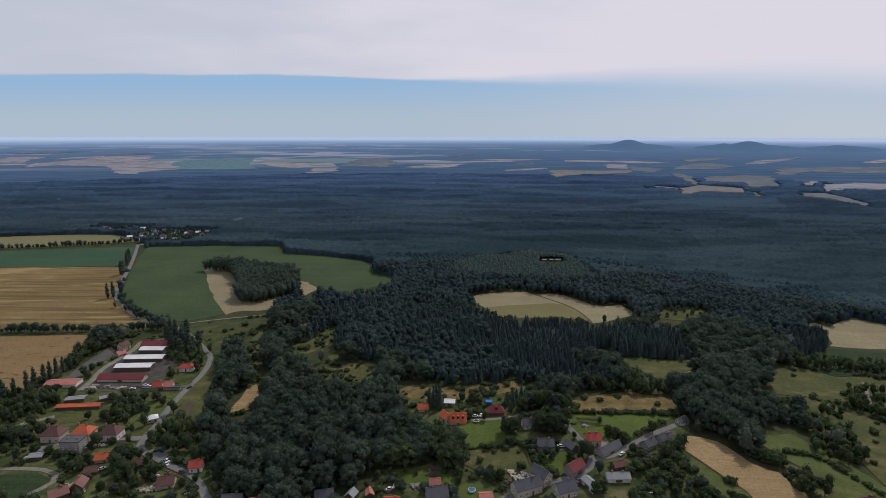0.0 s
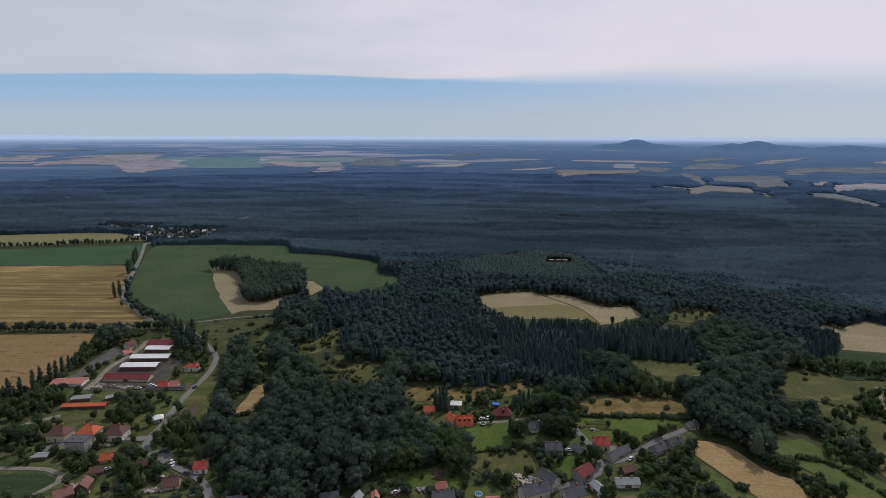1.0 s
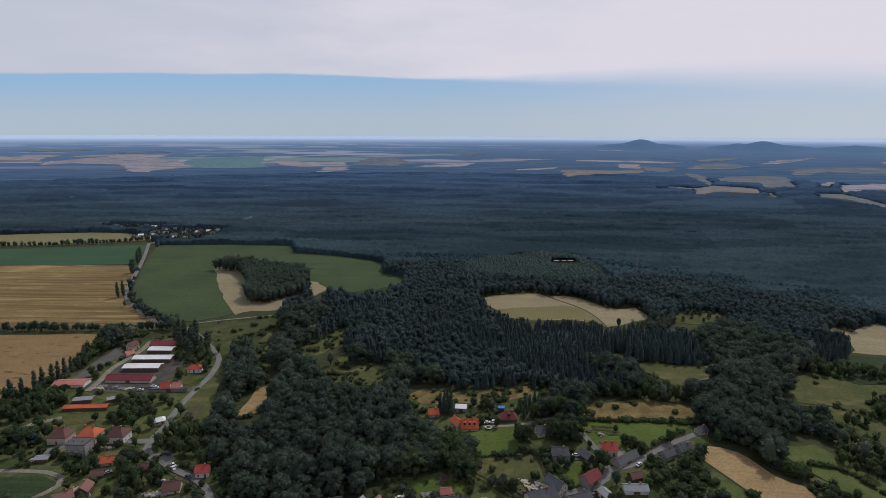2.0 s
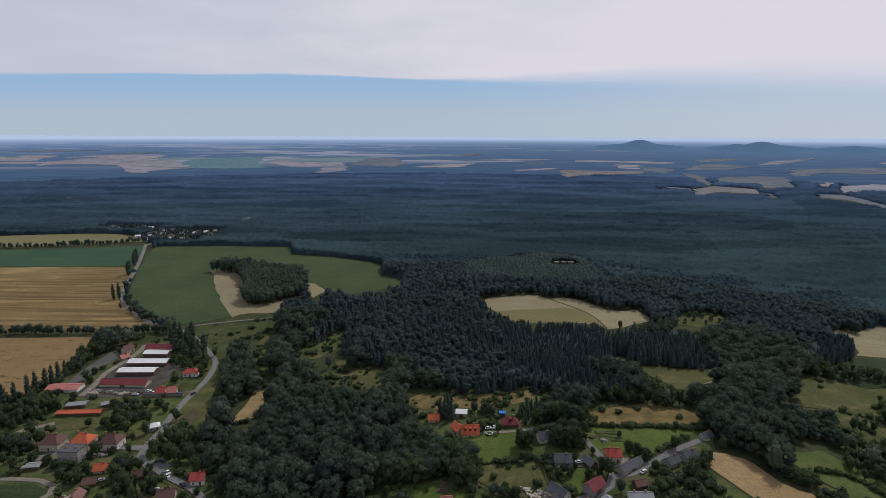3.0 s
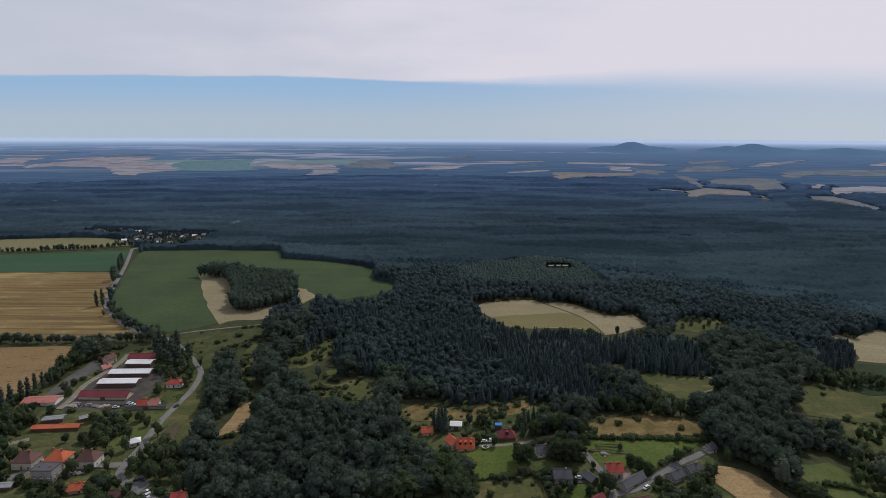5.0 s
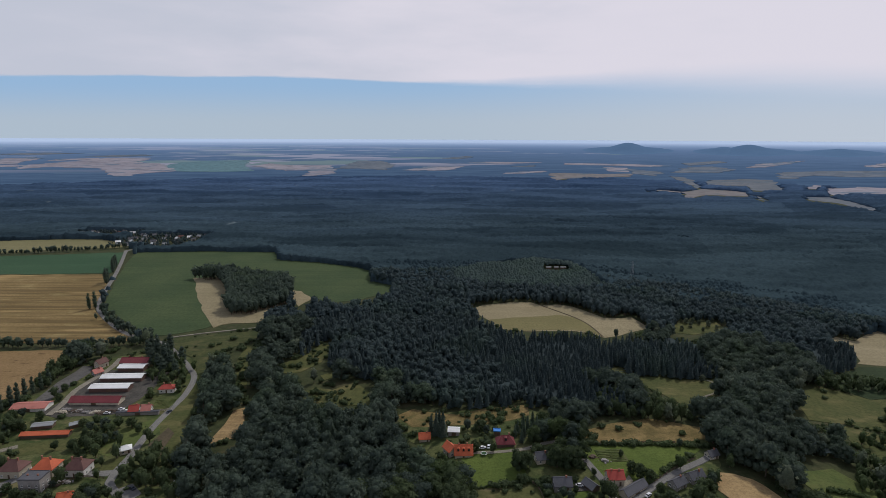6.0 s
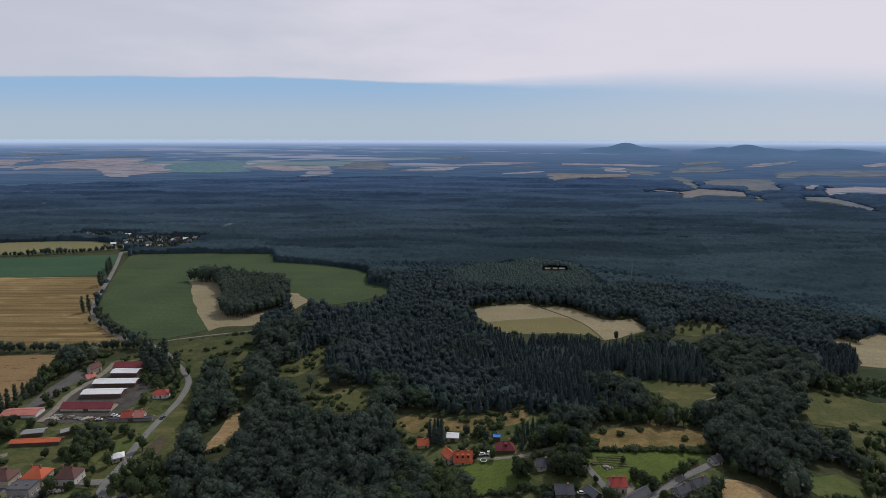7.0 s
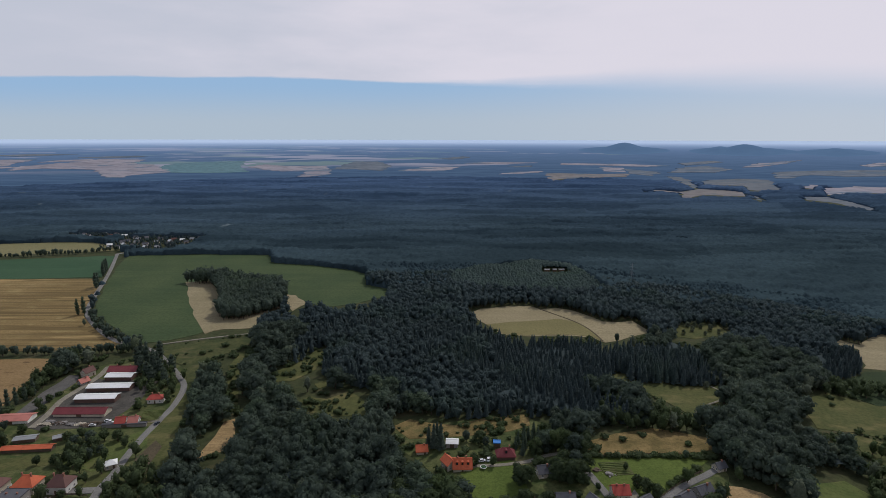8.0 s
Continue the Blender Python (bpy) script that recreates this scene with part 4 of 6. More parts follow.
SPRUCE_WOODS = [
    [(38, 532), (63, 501), (148, 493), (214, 484), (207, 414), (132, 419), (96, 404), (123, 349), (70, 359), (43, 408)],
    [(290, 430), (336, 446), (367, 488), (325, 484)],
]
PINE_WOODS = [[(-121, 454), (-129, 531), (-95, 612), (-43, 625), (28, 570), (63, 501), (43, 408), (70, 359), (7, 357), (-37, 403)]]
COPSE = [(-328, 732), (-299, 732), (-264, 723), (-224, 717), (-199, 696), (-179, 654), (-169, 607), (-187, 592), (-200, 575), (-221, 572), (-232, 589), (-246, 636), (-265, 678), (-287, 710), (-323, 719)]
BELTS = [
    [(-315, 478), (-302, 481), (-291, 451), (-289, 403), (-299, 399), (-308, 435)],
    [(-246, 462), (-224, 467), (-194, 417), (-200, 404), (-221, 414)],
    [(-301, 353), (-272, 351), (-256, 337), (-262, 324), (-272, 314), (-299, 328)],
    [(-175, 304), (-166, 317), (-152, 310), (-127, 269), (-144, 278), (-163, 287)],
    [(-179, 269), (-168, 277), (-155, 264), (-158, 250), (-170, 253)],
    [(-227, 292), (-202, 286), (-190, 269), (-205, 264)],
    [(-42, 335), (-28, 320), (-14, 302), (-3, 288), (3, 276), (-17, 274)],
    [(276, 407), (311, 403), (345, 391), (356, 405), (324, 422), (286, 422)],
    [(224, 306), (248, 306), (238, 275), (219, 265), (210, 280)],
    [(184, 260), (197, 247), (192, 237), (177, 240)],
    [(294, 369), (316, 360), (282, 319), (274, 341)],
    [(-3, 297), (7, 298), (10, 276), (10, 263), (-1, 261), (-15, 266), (-29, 267), (-42, 265), (-45, 275), (-27, 280)],
    [(-221, 362), (-210, 360), (-192, 355), (-190, 343), (-203, 339), (-221, 347)],
    [(101, 370), (118, 384), (138, 381), (148, 353), (154, 344), (139, 341), (113, 343), (96, 348)],
]
THINNED = [[(102, 270), (129, 271), (133, 252), (149, 233), (138, 209), (81, 208), (96, 246)], [(-246, 329), (-205, 335), (-194, 322), (-229, 320)], [(-243, 357), (-192, 356), (-190, 344), (-234, 346)], [(19, 259), (35, 259), (33, 247), (18, 250)], [(251, 341), (273, 339), (261, 323), (239, 324)]]

# houses stand here; trees keep clear of them
HOUSES = []


def any_inside(p, areas):
    hit = np.zeros(len(p), bool)
    for corners in areas:
        hit |= inside(p, corners)
    return hit


def clear_of_houses(p):
    bad = np.zeros(len(p), bool)
    for x, y, r in HOUSES:
        bad |= ((p - (x, y)) ** 2).sum(1) < r * r
        # open sight over the gardens south of each house
        # keeps the camera's line of sight to each house free of trees
        bad |= (np.abs(p[:, 0] - x * p[:, 1] / y) < r * 0.8) & (p[:, 1] < y) & (p[:, 1] > y - r * 1.7)
    for line, width in ROADS:
        bad |= near_line(p, line, width / 2 + 2.5)
    return p[~bad]


def along(points, gap, spread, seed):
    """Places strung along a line, shaken sideways."""
    rng = np.random.default_rng(seed)
    line = smooth_line(points, gap)
    p = np.array([(q.x, q.y) for q in line])
    return p + rng.normal(0, spread, p.shape)


def canopy(name, label, m, near, far, cell, base, seed, inset=0, rough=0.75, steps=1.0):
    """The closed roof of a wood, cell by cell, in stands of different height, with ragged fronts down to the ground."""
    rng = np.random.default_rng(seed)
    half = math.tan(radians(47.0))
    xs, ys = np.arange(-far * 0.75, far * 0.75, cell), np.arange(near * 0.68, far, cell)
    gx, gy = np.meshgrid(xs, ys)
    mid = np.stack([gx[:-1, :-1] + cell / 2, gy[:-1, :-1] + cell / 2], -1).reshape(-1, 2)
    d = np.hypot(mid[:, 0], mid[:, 1])
    keep = (d > near) & (d < far) & (np.abs(mid[:, 0]) < mid[:, 1] * half)
    for corners in OPEN:
        for s in (1.0, 1.04):
            keep &= ~inside(mid * s, corners)
    for line, width in ROADS:
        keep[d < 1100] &= ~near_line(mid[d < 1100], line, 14.0)
    for area in BARE:
        keep &= ~inside(mid, area)
    keep = keep.reshape(len(ys) - 1, len(xs) - 1)
    for _ in range(inset):
        inner = np.zeros_like(keep)
        inner[1:-1, 1:-1] = keep[1:-1, 1:-1] & keep[:-2, 1:-1] & keep[2:, 1:-1] & keep[1:-1, :-2] & keep[1:-1, 2:]
        keep = inner
    seeds = np.stack([rng.uniform(xs[0], xs[-1], 900), rng.uniform(ys[0], ys[-1], 900)], -1)
    level = rng.uniform(-3.5, 1.6, 900) * steps
    flat = np.stack([gx, gy], -1).reshape(-1, 2)
    nearest = np.concatenate([np.argmin((((q[:, None] - seeds[None]) * (0.4, 1.0)) ** 2).sum(-1), 1) for q in np.array_split(flat, 40)])
    z = (base + level[nearest] * (0.3 if inset else 1.0) + rng.normal(0, rough, len(flat))).reshape(gx.shape)
    if far > 2000:
        # the far woods' margins are lowered, so that no dark unlit front shows
        full = np.zeros(gx.shape, int)
        for r in (0, 1):
            for c in (0, 1):
                full[r:r + keep.shape[0], c:c + keep.shape[1]] += keep
        z *= np.where(full == 4, 1.0, 0.35)
    z += terrain(gx, gy)
    jx, jy = gx + rng.uniform(-0.3, 0.3, gx.shape) * cell, gy + rng.uniform(-0.3, 0.3, gx.shape) * cell
    verts = np.stack([jx, jy, z], -1).reshape(-1, 3)
    low = np.stack([jx, jy, terrain(gx, gy) - 0.5], -1).reshape(-1, 3)
    w, count, faces = len(xs), len(verts), []
    for r, c in zip(*np.nonzero(keep)):
        a, b, e, g = r * w + c, r * w + c + 1, (r + 1) * w + c + 1, (r + 1) * w + c
        faces.append((a, b, e, g))
        for dr, dc, p0, p1 in ((-1, 0, a, b), (1, 0, e, g), (0, -1, g, a), (0, 1, b, e)):
            rr, cc = r + dr, c + dc
            if not (0 <= rr < keep.shape[0] and 0 <= cc < keep.shape[1] and keep[rr, cc]) and not inset:
                faces.append((p0, p0 + count, p1 + count, p1))
    used, back = np.unique(np.array(faces).ravel(), return_inverse=True)
    allv = np.concatenate([verts, low])[used]
    ob = mesh_object(name, allv, back.reshape(-1, 4), [m], smooth=True)
    return tagged(ob, label, "wood", kind="stuff")


BARE = [[(-570, 925), (-425, 925), (-425, 1040), (-570, 1040)], [(-700, 1025), (-570, 1025), (-570, 1075), (-700, 1075)], [(12, 685), (13, 755), (64, 799), (136, 824), (183, 802), (198, 728), (203, 676), (153, 664), (83, 670)], COPSE, [(-859, 946), (-746, 817), (-591, 843), (-491, 865), (-533, 949), (-565, 982), (-637, 912)]]

# ---- houses ----


def box(bm, lo, hi):
    """A box between two corners, added to a bmesh."""
    v = [bm.verts.new((x, y, z)) for z in (lo[2], hi[2]) for y in (lo[1], hi[1]) for x in (lo[0], hi[0])]
    for f in ((0, 2, 3, 1), (4, 5, 7, 6), (0, 1, 5, 4), (2, 6, 7, 3), (0, 4, 6, 2), (1, 3, 7, 5)):
        bm.faces.new([v[i] for i in f])
    return v


def gable_walls(length, width, eaves, ridge):
    """Walls on a footing, with the two gables up to the ridge."""
    bm = bmesh.new()
    a, b = length / 2, width / 2
    pts = [(-a, -b, -1.5), (a, -b, -1.5), (a, b, -1.5), (-a, b, -1.5), (-a, -b, eaves), (a, -b, eaves), (a, b, eaves), (-a, b, eaves), (-a, 0, ridge), (a, 0, ridge)]
    v = [bm.verts.new(p) for p in pts]
    for f in ((0, 1, 5, 4), (2, 3, 7, 6), (1, 2, 6, 9, 5), (3, 0, 4, 8, 7), (4, 5, 9, 8), (6, 7, 8, 9), (3, 2, 1, 0)):
        bm.faces.new([v[i] for i in f])
    return bm


def gable_roof(length, width, eaves, ridge, over=0.5, thick=0.28):
    """Two slabs that meet at the ridge and stand out over the eaves and gables."""
    bm = bmesh.new()
    a, b = length / 2 + over, width / 2
    drop = (ridge - eaves) * over / b
    for side in (-1, 1):
        rows = [(side * (b + over), eaves - drop), (0, ridge)]
        v = [bm.verts.new((x, y, z + up)) for up in (0.03, thick) for x in (-a, a) for y, z in rows]
        for f in ((0, 2, 3, 1), (4, 5, 7, 6), (0, 4, 6, 2), (1, 3, 7, 5), (0, 1, 5, 4), (2, 6, 7, 3)):
            bm.faces.new([v[i] for i in f])
    cap = box(bm, (-a, -0.18, ridge + thick - 0.05), (a, 0.18, ridge + thick + 0.08))
    bmesh.ops.recalc_face_normals(bm, faces=bm.faces[:])
    return bm


def hip_roof(length, width, eaves, ridge, over=0.55):
    bm = bmesh.new()
    a, b = length / 2 + over, width / 2 + over
    r = max(length / 2 - width * 0.42, 0.2)
    low = [bm.verts.new((x, y, eaves - 0.1)) for x, y in ((-a, -b), (a, -b), (a, b), (-a, b))]
    rim = [bm.verts.new((x, y, eaves + 0.12)) for x, y in ((-a, -b), (a, -b), (a, b), (-a, b))]
    top = [bm.verts.new((x, 0, ridge)) for x in (-r, r)]
    bm.faces.new(low[::-1])
    for i in range(4):
        bm.faces.new((low[i], low[(i + 1) % 4], rim[(i + 1) % 4], rim[i]))
    bm.faces.new((rim[0], rim[1], top[1], top[0])), bm.faces.new((rim[2], rim[3], top[0], top[1]))
    bm.faces.new((rim[1], rim[2], top[1])), bm.faces.new((rim[3], rim[0], top[0]))
    for x in (-r, r):
        box(bm, (x - 0.15, -0.15, ridge - 0.1), (x + 0.15, 0.15, ridge + 0.12))
    box(bm, (-r, -0.15, ridge - 0.05), (r, 0.15, ridge + 0.1))
    return bm


def flat_roof(length, width, eaves, ridge, over=0.25):
    bm = bmesh.new()
    a, b = length / 2 + over, width / 2 + over
    box(bm, (-a, -b, eaves), (a, b, eaves + 0.3))
    for lo, hi in (((-a, -b), (a, -b + 0.25)), ((-a, b - 0.25), (a, b)), ((-a, -b + 0.25), (-a + 0.25, b - 0.25)), ((a - 0.25, -b + 0.25), (a, b - 0.25))):
        box(bm, (*lo, eaves + 0.3), (*hi, eaves + 0.55))
    return bm


WINDOW_PARTS = {}


def window_on(wall_thing, place, turn, wide=1.1, tall=1.4):
    """A window set on a wall: a frame standing proud, a sill and the dark pane in it."""
    key = (wide, tall)
    m = pose(*place, 0, 0, turn)
    if key not in WINDOW_PARTS:
        bm = bmesh.new()
        w, h = wide / 2, tall / 2
        for lo, hi in (((-w, -h), (w, -h + 0.12)), ((-w, h - 0.12), (w, h)), ((-w, -h + 0.12), (-w + 0.1, h - 0.12)), ((w - 0.1, -h + 0.12), (w, h - 0.12)), ((-0.05, -h + 0.12), (0.05, h - 0.12))):
            box(bm, (lo[0], -0.07, lo[1]), (hi[0], 0.05, hi[1]))
        frame_ob = part("window", bm, WINDOW_FRAME, wall_thing)
        bm = bmesh.new()
        box(bm, (-w + 0.1, -0.03, -h + 0.12), (w - 0.1, 0.04, h - 0.12))
        pane = part("pane", bm, GLASS, frame_ob)
        bm = bmesh.new()
        box(bm, (-w - 0.1, -0.2, -h - 0.08), (w + 0.1, 0.03, -h))
        sill = part("sill", bm, WINDOW_FRAME, frame_ob)
        WINDOW_PARTS[key] = (frame_ob, pane, sill)
    else:
        like = WINDOW_PARTS[key]
        frame_ob = share("window", like[0], wall_thing)
        share("pane", like[1], frame_ob), share("sill", like[2], frame_ob)
    frame_ob.matrix_basis = m
    return frame_ob


def house(name, label, category, x, y, turn, length, width, ridge, roof_m, wall_m, form="gable", rise=None, chimneys=1, storeys=1, windows=True, group="", dormers=0):
    """A house: walls, roof with its chimneys, windows on the long sides and gables, and a door."""
    size = 0.86 if name in ("barn", "hall", "villa", "apartment_block", "shed") else 0.78
    length, width, ridge = length * size, width * size, ridge * (size + 0.03)
    HOUSES.append((x, y, max(length, width) * 0.62 + 1.5))
    top = new(name)
    top.matrix_basis = pose(x, y, float(terrain(x, y)) + 0.3, 0, 0, turn)
    tagged(top, label, category, group)
    rise = rise if rise is not None else width * (0.42 if form == "gable" else 0.36)
    if form == "flat":
        rise = 0.0
    eaves = max(ridge - rise, 1.8)
    if form == "gable":
        walls, cover = gable_walls(length, width, eaves, ridge - 0.02), gable_roof(length, width, eaves, ridge)
    else:
        walls = bmesh.new()
        box(walls, (-length / 2, -width / 2, -1.5), (length / 2, width / 2, eaves - 0.12 if form == "hip" else eaves - 0.004))
        cover = hip_roof(length, width, eaves, ridge) if form == "hip" else flat_roof(length, width, eaves, ridge)
    part("wall", walls, wall_m, top)
    roof = part("roof", cover, roof_m, top)
    rng = random.Random(int(x * 7 + y * 13))
    for c in range(chimneys):
        bm = bmesh.new()
        cx, cy = length * (0.22 if c == 0 else -0.25), width * rng.uniform(-0.12, 0.12)
        box(bm, (cx - 0.35, cy - 0.35, eaves + rise * 0.55), (cx + 0.35, cy + 0.35, ridge + 0.9))
        box(bm, (cx - 0.45, cy - 0.45, ridge + 0.9), (cx + 0.45, cy + 0.45, ridge + 1.05))
        part("chimney", bm, CHIMNEY, roof)
    for d in range(dormers):
        # a small gabled dormer on the southern slope
        bm = bmesh.new()
        u, low, high = (d + 0.5) / dormers * length * 0.9 - length * 0.45, eaves + rise * 0.30, eaves + rise * 0.78
        front, back = -width * 0.36, -width * 0.05
        v = [bm.verts.new(c) for f in (front, back) for c in ((u - 0.8, f, low), (u + 0.8, f, low), (u + 0.8, f, high - 0.4), (u, f, high), (u - 0.8, f, high - 0.4))]
        bm.faces.new(v[:5][::-1]), bm.faces.new(v[5:])
        for i in range(5):
            bm.faces.new((v[i], v[(i + 1) % 5], v[5 + (i + 1) % 5], v[5 + i]))
        bmesh.ops.recalc_face_normals(bm, faces=bm.faces[:])
        dormer = part("dormer", bm, roof_m, roof)
        bm = bmesh.new()
        box(bm, (u - 0.5, front - 0.06, low + 0.25), (u + 0.5, front + 0.02, high - 0.6))
        part("pane", bm, GLASS, roof)
    if windows:
        count = max(2, int(length / 3.0))
        for level in range(storeys):
            z = 1.3 + 2.5 * level
            if z + 0.7 > eaves:
                break
            for i in range(count):
                u = (i + 0.5) / count * length - length / 2
                if level or i != count // 2:
                    window_on(top, (u, -width / 2, z), 0)
                if i % 2 == 0:
                    window_on(top, (u, width / 2, z), 180)
            for s in (-1, 1):
                for v in (-0.22, 0.22):
                    window_on(top, (s * length / 2, v * width, z), 90 * s)
        if form == "gable" and rise > 2.5:
            for s in (-1, 1):
                window_on(top, (s * length / 2, 0, eaves + 0.6), 90 * s, 0.9, 1.0)
    bm = bmesh.new()
    u = ((max(2, int(length / 3.0)) // 2) + 0.5) / max(2, int(length / 3.0)) * length - length / 2 if windows else 0.0
    w = 0.5 if windows else min(1.6, length * 0.2)
    box(bm, (u - w, -width / 2 - 0.08, -0.2), (u + w, -width / 2 + 0.05, min(2.1 if windows else 2.8, eaves - 0.2)))
    part("door", bm, DOOR, top)
    return top


# the farm with its long barns
house("barn", "long livestock barn with a white sheet roof", "barn", -245.6, 437.2, 0.2, 22.7, 9.3, 4.4, ROOF_WHITE, WALL_BRICK, rise=1.1, chimneys=0, windows=False, group="farm barns")
house("barn", "long livestock barn with a white sheet roof", "barn", -242.7, 419.0, 2.3, 34.9, 9.3, 4.4, ROOF_WHITE, WALL_BRICK, rise=1.1, chimneys=0, windows=False, group="farm barns")
house("barn", "long brick barn with a white sheet roof", "barn", -241.7, 401.6, 2.4, 31.5, 9.3, 4.6, ROOF_WHITE, WALL_BRICK, rise=1.1, chimneys=0, windows=False, group="farm barns")
house("barn", "long barn with a maroon sheet roof", "barn", -240.2, 382.5, 0.2, 39.1, 9.9, 5.0, ROOF_MAROON, WALL_CREAM, rise=2.4, chimneys=0, windows=False, group="farm barns")
house("barn", "barn with a dull red roof behind the white ones", "barn", -248.0, 446.4, 0.2, 24.8, 10.5, 6.7, ROOF_MAROON, WALL_GREY, rise=2.6, chimneys=2, windows=False, group="farm barns")
house("farm_office", "two-storey brick farm building at the yard's end", "house", -273.5, 442.3, 68, 10, 8, 8, ROOF_BROWN, WALL_CREAM, storeys=2)
house("farm_office", "low grey building beside the yard drive", "house", -268, 428, 60, 8, 7, 5.5, ROOF_PINK, WALL_GREY)
house("hall", "low wide hall with a faded coral-red roof", "hall", -278.7, 373.8, 5.0, 25.3, 11.6, 3.9, ROOF_PINK, WALL_WHITE, rise=1.4, chimneys=0, windows=False)
house("shed", "very long low shed with an orange roof", "shed", -244.5, 338.9, 4.9, 32.2, 5.2, 3.3, ROOF_ORANGE, WALL_WOOD, rise=1.0, chimneys=0, windows=False)
house("shed", "low shed with a grey sheet roof", "shed", -253.5, 349.4, 12.5, 13.4, 5.8, 2.9, ROOF_GREY, WALL_WOOD, rise=0.6, chimneys=0, windows=False)
house("shed", "long low garden shed with a flat grey roof", "shed", -203.1, 365.7, 3.8, 31.2, 2.2, 1.9, ROOF_SLATE, WALL_GREY, "flat", chimneys=0, windows=False)
house("shed", "small grey shed among bushes", "shed", -234.2, 350.7, 33.2, 7.0, 4.7, 2.9, ROOF_GREY, WALL_WOOD, rise=0.6, chimneys=0, windows=False)
house("shed", "small shed with a pale grey roof in a garden", "shed", -230.3, 280.1, 8, 8, 5, 3, ROOF_GREY, WALL_WOOD, rise=0.7, chimneys=0, windows=False)
# villas along the side street
house("villa", "two-storey villa with a weathered brown hip roof", "house", -234.2, 300.5, 0, 13, 10.5, 9.6, ROOF_BROWN, WALL_CREAM, "hip", rise=4.3, chimneys=2, storeys=2, group="villas")
house("villa", "two-storey villa with a bright orange hip roof", "house", -217.4, 302, 0, 12.5, 10.5, 9.6, ROOF_ORANGE, WALL_CREAM, "hip", rise=4.3, chimneys=2, storeys=2, group="villas")
house("villa", "two-storey villa with a dark brown hip roof", "house", -200.5, 302, 0, 12.5, 10.5, 9.6, ROOF_BROWN, WALL_WHITE, "hip", rise=4.3, chimneys=2, storeys=2, group="villas")
house("apartment_block", "grey flat-roofed two-storey block with a pale end", "house", -214.3, 288, 0, 13, 9, 8, ROOF_SLATE, WALL_GREY, "flat", chimneys=2, storeys=2)
house("cottage", "small cottage with a bright orange roof", "house", -192, 278.5, 14, 8.5, 7, 5.2, ROOF_ORANGE, WALL_CREAM)
house("bungalow", "small house with a brilliant white pyramid roof", "house", -186.2, 321.5, 30, 7.5, 6.5, 5.4, ROOF_WHITE, WALL_CREAM, "hip", chimneys=0)
house("cottage", "cottage with a red tiled roof and white chimneys", "house", -200.0, 400.0, 6, 13, 8.5, 6.5, ROOF_RED, WALL_WHITE, "hip", chimneys=2)
house("cottage", "cottage with a red roof beside vegetable beds", "house", -206.5, 368.5, 9, 7.5, 8, 6.2, ROOF_RED, WALL_WHITE)
house("cottage", "cottage with a faded coral roof beside vegetable beds", "house", -199, 369.5, 9, 7, 8, 6.0, ROOF_PINK, WALL_WHITE)
house("cottage", "white cottage with a dark red roof by the road", "house", -134.7, 269.0, 9, 8.5, 7.5, 6.8, ROOF_RED, WALL_WHITE, storeys=1)
house("cottage", "low house with a dark brown roof", "house", -144.6, 256, 14, 10, 9, 6, ROOF_BROWN, WALL_CREAM)
house("shed", "brown-roofed garden shed under trees", "shed", -168.5, 273, 16, 7, 6, 4, ROOF_BROWN, WALL_WOOD, chimneys=0, windows=False)
house("shed", "weathered wooden garden shed", "shed", -190.5, 266.5, 20, 7, 6, 4, ROOF_BROWN, WALL_WOOD, chimneys=0, windows=False)
house("house", "gabled house with a dusky brown-red roof", "house", -193, 244, 43, 10, 8, 8, ROOF_ROSE, WALL_BRICK, storeys=2)
house("house", "gabled house wing with a dusky brown-red roof", "house", -187, 251, 100, 9, 7.5, 8.2, ROOF_ROSE, WALL_BRICK, storeys=2)
house("cottage", "cottage with an orange roof by the track", "house", -169, 236.5, 3, 9, 8, 6, ROOF_ORANGE, WALL_CREAM)
house("house", "long grey-roofed house by the road", "house", -104, 240, 6, 12, 9, 6.5, ROOF_SLATE, WALL_GREY)
house("cottage", "cottage with a light orange roof", "house", -91.5, 237.5, 10, 8, 8, 6, ROOF_PINK, WALL_WHITE)
house("shed", "dark tar-roofed shed at the wood's edge", "shed", -59.2, 243, 13, 10, 7, 5, ROOF_SLATE, WALL_WOOD, chimneys=0, windows=False)
house("shed", "small grey shed with a steep roof", "shed", -45.5, 242.5, 70, 5.5, 5, 4.4, ROOF_GREY, WALL_WOOD, chimneys=0, windows=False)
house("shed", "lean-to shed with a pinkish roof", "shed", -36.5, 243.5, 100, 5, 4, 3.4, ROOF_PINK, WALL_WOOD, chimneys=0, windows=False)
# the lower village
house("cottage", "cottage with a bright red roof and white car by it", "house", -24.7, 235, 2, 9, 8, 6, ROOF_ORANGE, WALL_CREAM)
house("house", "large dark-roofed house with chimneys", "house", -2.9, 238.8, 12, 13, 10, 8, ROOF_SLATE, WALL_GREY, chimneys=2, storeys=2)
house("shed", "little outbuilding with a coral roof", "shed", -4.0, 248.3, 9, 6, 5, 4.6, ROOF_PINK, WALL_WHITE, chimneys=0, windows=False)
house("shed", "garden shed with a coral-red roof by the pool", "shed", 21.1, 237.4, 4, 7, 4.5, 3, ROOF_PINK, WALL_WOOD, rise=0.8, chimneys=0, windows=False)
house("cottage", "cottage with an orange roof under tall trees", "house", -12.9, 327.3, 6, 8, 7, 5.2, ROOF_ORANGE, WALL_CREAM)
house("house", "wing of an orange-roofed house above a lawn", "house", 2.2, 310.7, -58, 9, 7.5, 7.2, ROOF_ORANGE, WALL_CREAM, chimneys=0)
